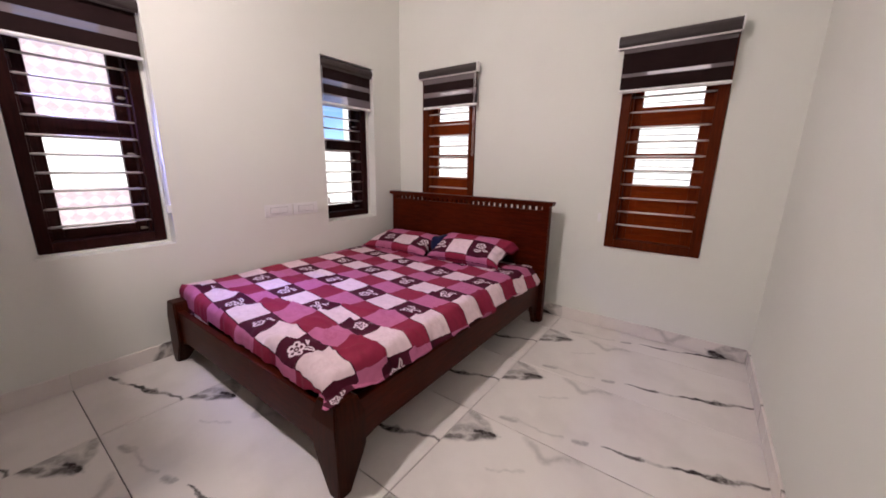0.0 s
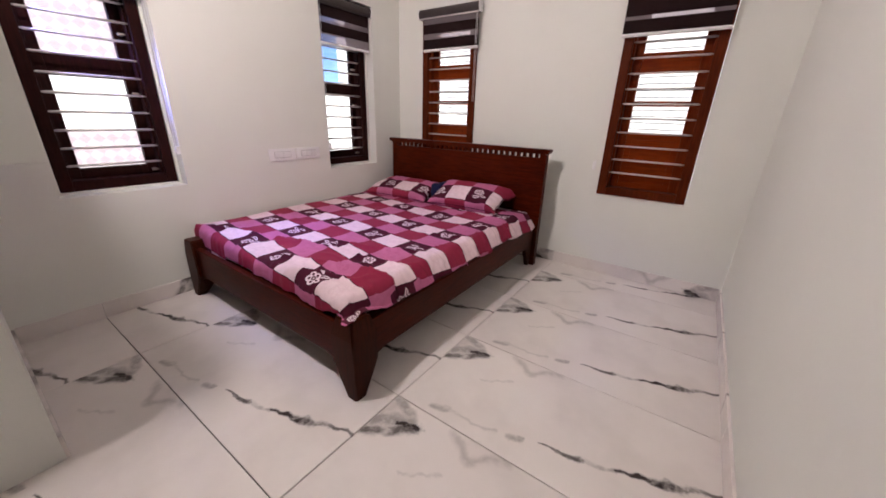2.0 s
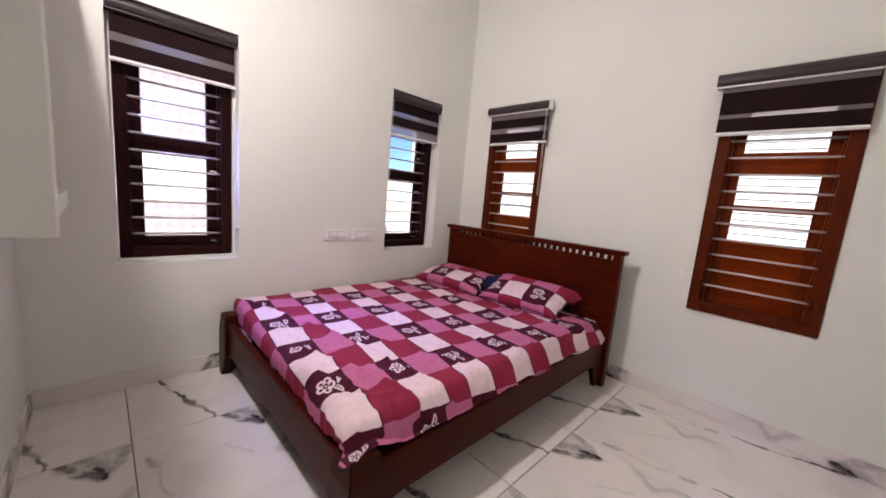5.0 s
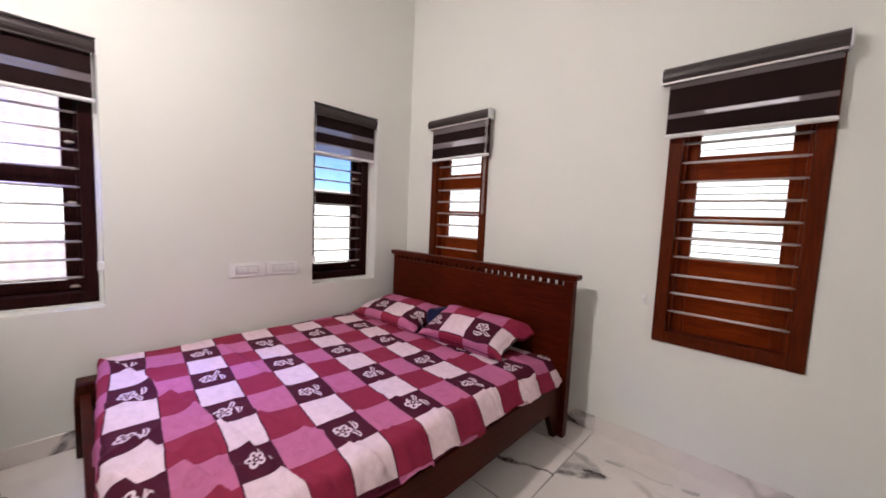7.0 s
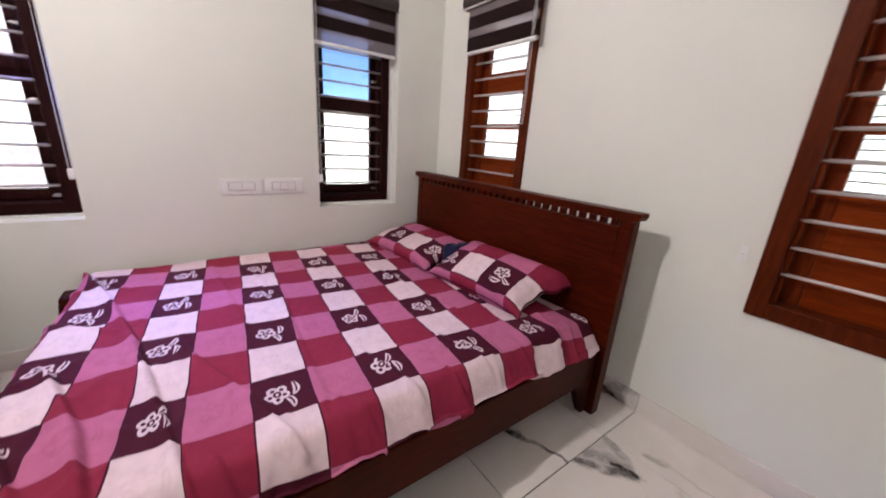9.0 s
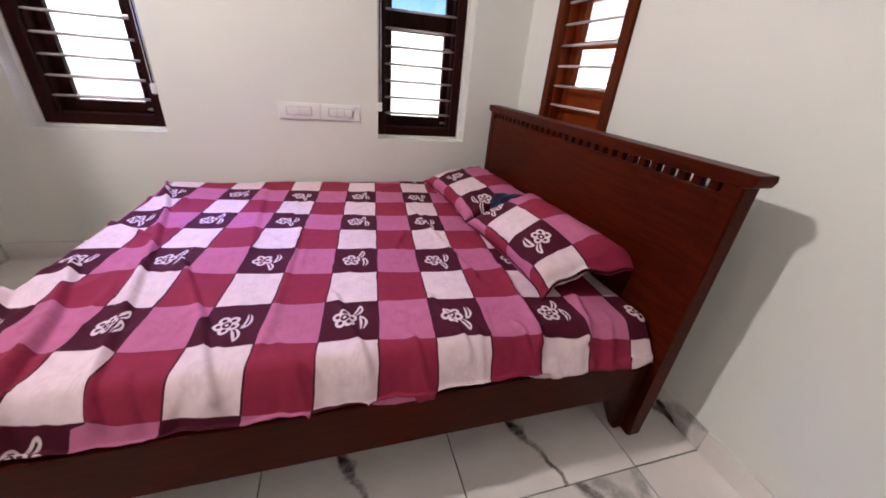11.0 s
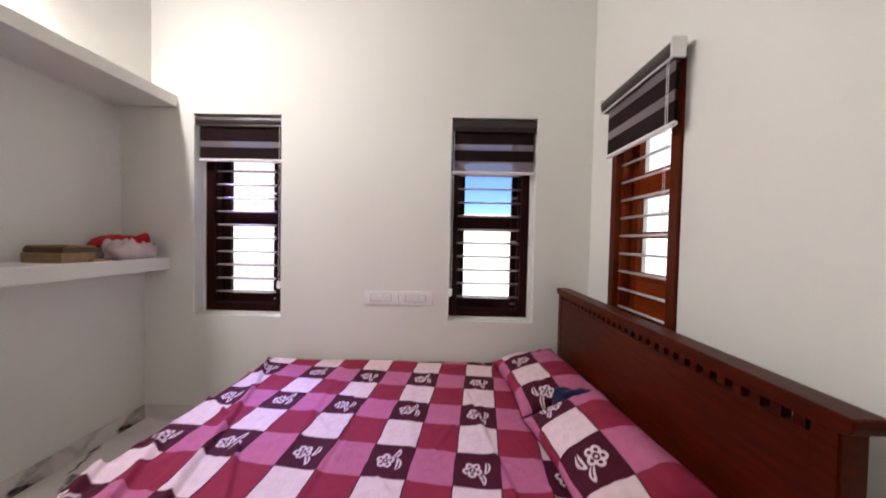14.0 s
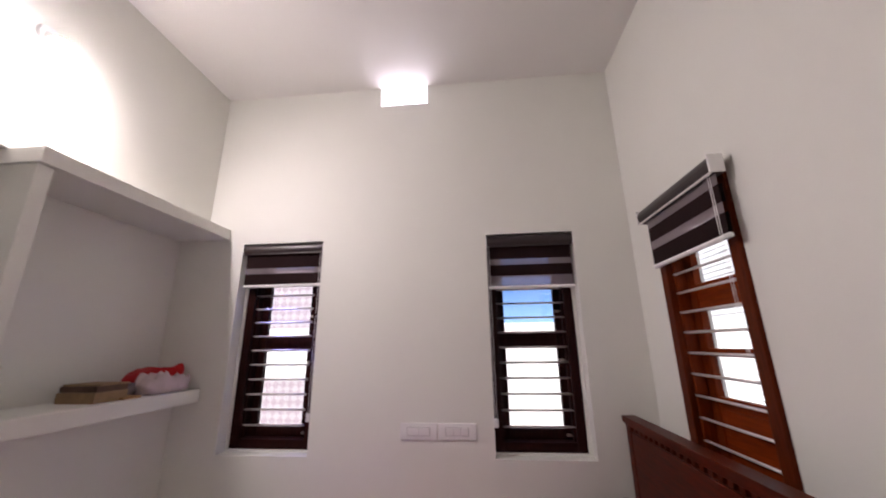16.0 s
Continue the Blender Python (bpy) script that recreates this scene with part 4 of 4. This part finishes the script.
def folded(cx, cy, cz, lx, ly, h, seed, rough=0.012, turn=0.0, n=26):
    """A lump of folded cloth lying on its base."""
    bm = bmesh.new()
    bmesh.ops.create_cube(bm, size=1)
    bmesh.ops.subdivide_edges(bm, edges=bm.edges, cuts=n // 2, use_grid_fill=True)
    c, s = math.cos(turn), math.sin(turn)
    for v in bm.verts:
        u = Vector((v.co.x * 2, v.co.y * 2, v.co.z * 2))
        r = (abs(u.x) ** 5 + abs(u.y) ** 5 + abs(u.z) ** 3) ** 0.22
        u = u / max(1.0, r)
        top = max(0.0, u.z)
        x, y = u.x * lx / 2, u.y * ly / 2
        wob = noise.noise(Vector((x * 12 + seed, y * 12, u.z)))
        z = h * (u.z + 1) / 2 * (0.78 + 0.35 * noise.noise(Vector((x * 7 + seed, y * 7, 0.5)))) + top * rough * noise.noise(Vector((x * 30 + seed, y * 30, 2)))
        x, y = x * (1 + 0.12 * wob), y * (1 + 0.12 * wob)
        v.co = (cx + x * c - y * s, cy + x * s + y * c, cz + max(0.0, z))
    return bm


b = part("navy_cloth", folded(-1.655, 2.485, 0.475, 0.12, 0.22, 0.175, 3.0), M_BLUE, smooth=True, loc=(-1.650, 2.475, 0.475))
tagged(b, "dark blue cloth tucked between the two pillows", "cloth")

# ---- shelf ----
c = part("folded_cloth", folded(-2.295, -0.15, 1.10, 0.27, 0.20, 0.205, 7.0, 0.010, -0.06), M_RED, smooth=True, loc=(-2.295, -0.15, 1.10))
tagged(c, "bright red folded cloth on the cupboard shelf", "cloth")
c = part("folded_cloth", folded(-2.255, -0.045, 1.10, 0.32, 0.13, 0.118, 11.0, 0.045, 0.05), M_PALE, smooth=True, loc=(-2.255, -0.045, 1.10))
tagged(c, "crumpled pale pink cloth on the cupboard shelf", "cloth")
c = part("folded_cloth", folded(-2.085, -0.12, 1.10, 0.12, 0.12, 0.085, 21.0, 0.02), M_GREY_PRINT, smooth=True, loc=(-2.085, -0.12, 1.10))
tagged(c, "small grey printed cloth on the cupboard shelf", "cloth")
c = part("card_sheet", box(-2.075, -1.975, -0.07, 0.005, 1.10, 1.113, 0.003), M_TAN, loc=(-2.025, -0.03, 1.10))
tagged(c, "orange-tan folded card on the cupboard shelf", "card")
bx_ = thing("cardboard_box", (-1.93, -0.10, 1.10), "flat brown cardboard box with a dark lid on the shelf", "box")
part("body", box(-2.015, -1.845, -0.23, -0.02, 1.10, 1.150, 0.003), M_CARD, bx_)
part("lid", box(-2.020, -1.860, -0.235, -0.03, 1.150, 1.178, 0.003), M_CARD_D, bx_)
part("lid_lip", box(-2.024, -1.872, -0.238, -0.026, 1.178, 1.186, 0.002), M_CARD, bx_)


# ---- switches ----
def switch_plate(y0, y1, z0, z1, n, label):
    s = thing("switch_plate", (WEST, (y0 + y1) / 2, (z0 + z1) / 2), label, "light switch", "switch plates")
    part("plate", box(WEST, WEST + 0.0085, y0, y1, z0, z1, 0.003), M_PLASTIC, s)
    a, b, c, d = y0 + 0.045, y1 - 0.045, z0 + 0.026, z1 - 0.024
    part("module_frame", box(WEST + 0.0085, WEST + 0.0115, a - 0.004, b + 0.004, c - 0.004, d + 0.004, 0.001), M_PLASTIC_G, s)
    step = (b - a) / n
    for k in range(n):
        bm = prism([(WEST + 0.0115, c), (WEST + 0.0155, c), (WEST + 0.018, d), (WEST + 0.0115, d)], "y", a + step * k + 0.0015, a + step * (k + 1) - 0.0015)
        part("rocker", bm, M_PLASTIC, s)
    return s


switch_plate(1.345, 1.566, 0.815, 0.905, 2, "white plastic switch plate with a wide rocker on the wall")
switch_plate(1.574, 1.795, 0.815, 0.905, 3, "white plastic socket and switch plate on the wall")
clip = thing("wall_hook", (-0.455, NORTH, 0.86), "small white plastic cable clip on the wall", "hook")
part("clip_back", box(-0.468, -0.444, NORTH - 0.007, NORTH, 0.825, 0.890, 0.002), M_PLASTIC, clip)
part("clip_peg", box(-0.459, -0.451, NORTH - 0.022, NORTH - 0.006, 0.852, 0.862, 0.002), M_PLASTIC, clip)

# ---- outdoors ----
g = part("ground", box(-60, 60, -60, 60, -0.6, -0.5), M_GROUND)
tagged(g, "pale paved ground outside", "ground", kind="structure")
o = part("outside_wall", box(-5.3, -5.1, 1.80, 14.0, -0.5, 1.62), M_OUT, loc=(-5.2, 5.7, -0.5))
tagged(o, "sunlit white garden wall outside the window", "wall", kind="structure")
o = part("outside_tiled_wall", box(-5.3, -5.1, -9.0, 1.795, -0.5, 0.93), M_DIAMOND, loc=(-5.2, -1.8, -0.5))
tagged(o, "pale pink diamond-tiled foot of the neighbouring wall", "wall", kind="structure")
o = part("outside_wall", box(-5.3, -5.1, -9.0, 1.795, 0.93, 1.60), M_OUT, loc=(-5.2, -1.8, 0.93))
tagged(o, "sunlit white band of the neighbouring wall", "wall", kind="structure")
o = part("outside_tiled_wall", box(-5.3, -5.1, -9.0, 1.795, 1.60, 2.45), M_DIAMOND, loc=(-5.2, -1.8, 1.60))
tagged(o, "pale pink neighbouring wall with diamond tiles", "wall", kind="structure")
nw = thing("outside_louvred_wall", (-0.8, 5.2, -0.5), "white neighbouring wall with horizontal boards", "wall", kind="structure")
part("wall_core", box(-6.3, 9, 5.22, 5.4, -0.5, 3.75), M_GAP, nw)
for k in range(47):
    part("board", box(-6.3, 9, 5.19, 5.217, 0.2 + k * 0.075, 0.2 + k * 0.075 + 0.063, 0.003, 1), M_OUT, nw)

# ---- floor tiles and skirting ----
JX, JY, GAP = [WEST + 0.002, -1.90, -0.66, EAST - 0.002], 0.206, 0.0021


def tile_mesh(x0, x1, y0, y1):
    """A tile with a worn arris; the print follows its place in the whole tile."""
    me_bm = bmesh.new()
    uvl = me_bm.loops.layers.uv.new("print")
    add_box(me_bm, x0 + GAP, x1 - GAP, y0 + GAP, y1 - GAP, -0.0095, 0.0, 0.0012, 1)
    ox = -0.66 + TILE_X * math.floor((x0 + 0.66 + 0.01) / TILE_X)
    oy = JY + TILE_Y * math.floor((y0 - JY + 0.01) / TILE_Y)
    for f in me_bm.faces:
        for loop in f.loops:
            loop[uvl].uv = ((loop.vert.co.x - ox) / TILE_X, (loop.vert.co.y - oy) / TILE_Y)
    return me_bm


cols = [(JX[0], JX[1]), (JX[1], JX[2]), (JX[2], JX[3])]
rows = [JY + TILE_Y * k for k in range(-3, 5)]
rows = [ALCOVE + 0.002] + [r for r in rows if ALCOVE + 0.05 < r < NORTH - 0.05] + [NORTH - 0.002]
for x0, x1 in cols:
    for y0, y1 in zip(rows, rows[1:]):
        if x1 < -1.89 and y1 < -0.35:
            continue
        part("tile", tile_mesh(x0, x1, y0, y1), M_TILE, FLOOR)

skirt = thing("baseboard", (0, 0, 0), "marble-look tile skirting along the walls", "baseboard", kind="structure")
SK, SH = 0.011, 0.095


def skirting(axis, a, b, face, sign, cuts):
    pts = [a] + [c for c in cuts if a + 0.03 < c < b - 0.03] + [b]
    for u0, u1 in zip(pts, pts[1:]):
        bm = bmesh.new()
        uvl = bm.loops.layers.uv.new("print")
        lo, hi = sorted((face, face + sign * SK))
        if axis == "y":
            add_box(bm, lo, hi, u0 + 0.001, u1 - 0.001, 0.001, SH, 0.001, 1)
        else:
            add_box(bm, u0 + 0.001, u1 - 0.001, lo, hi, 0.001, SH, 0.001, 1)
        for f in bm.faces:
            for loop in f.loops:
                c = loop.vert.co
                if axis == "y":
                    loop[uvl].uv = (0.02 + c.z / TILE_X + (0.60 if sign < 0 else 0.0), (c.y - JY) / TILE_Y % 1.0 if abs(u1 - u0) < 0.01 else (c.y - u0) / TILE_Y)
                else:
                    loop[uvl].uv = ((u1 - c.x if face == NORTH else c.x - u0) / TILE_X, 0.80 + c.z / TILE_Y)
        part("skirting_tile", bm, M_TILE, skirt)


ycuts = [JY + TILE_Y * k for k in range(-3, 5)]
skirting("y", SOUTH_LOW + 0.012, NORTH - 0.002, WEST, 1, ycuts)
skirting("y", ALCOVE + 0.002, NORTH - 0.002, EAST, -1, ycuts)
skirting("x", WEST + 0.013, EAST - 0.013, NORTH, -1, [-1.90, -0.66])
skirting("x", WEST + 0.013, -1.39, SOUTH_LOW, 1, [-1.90])
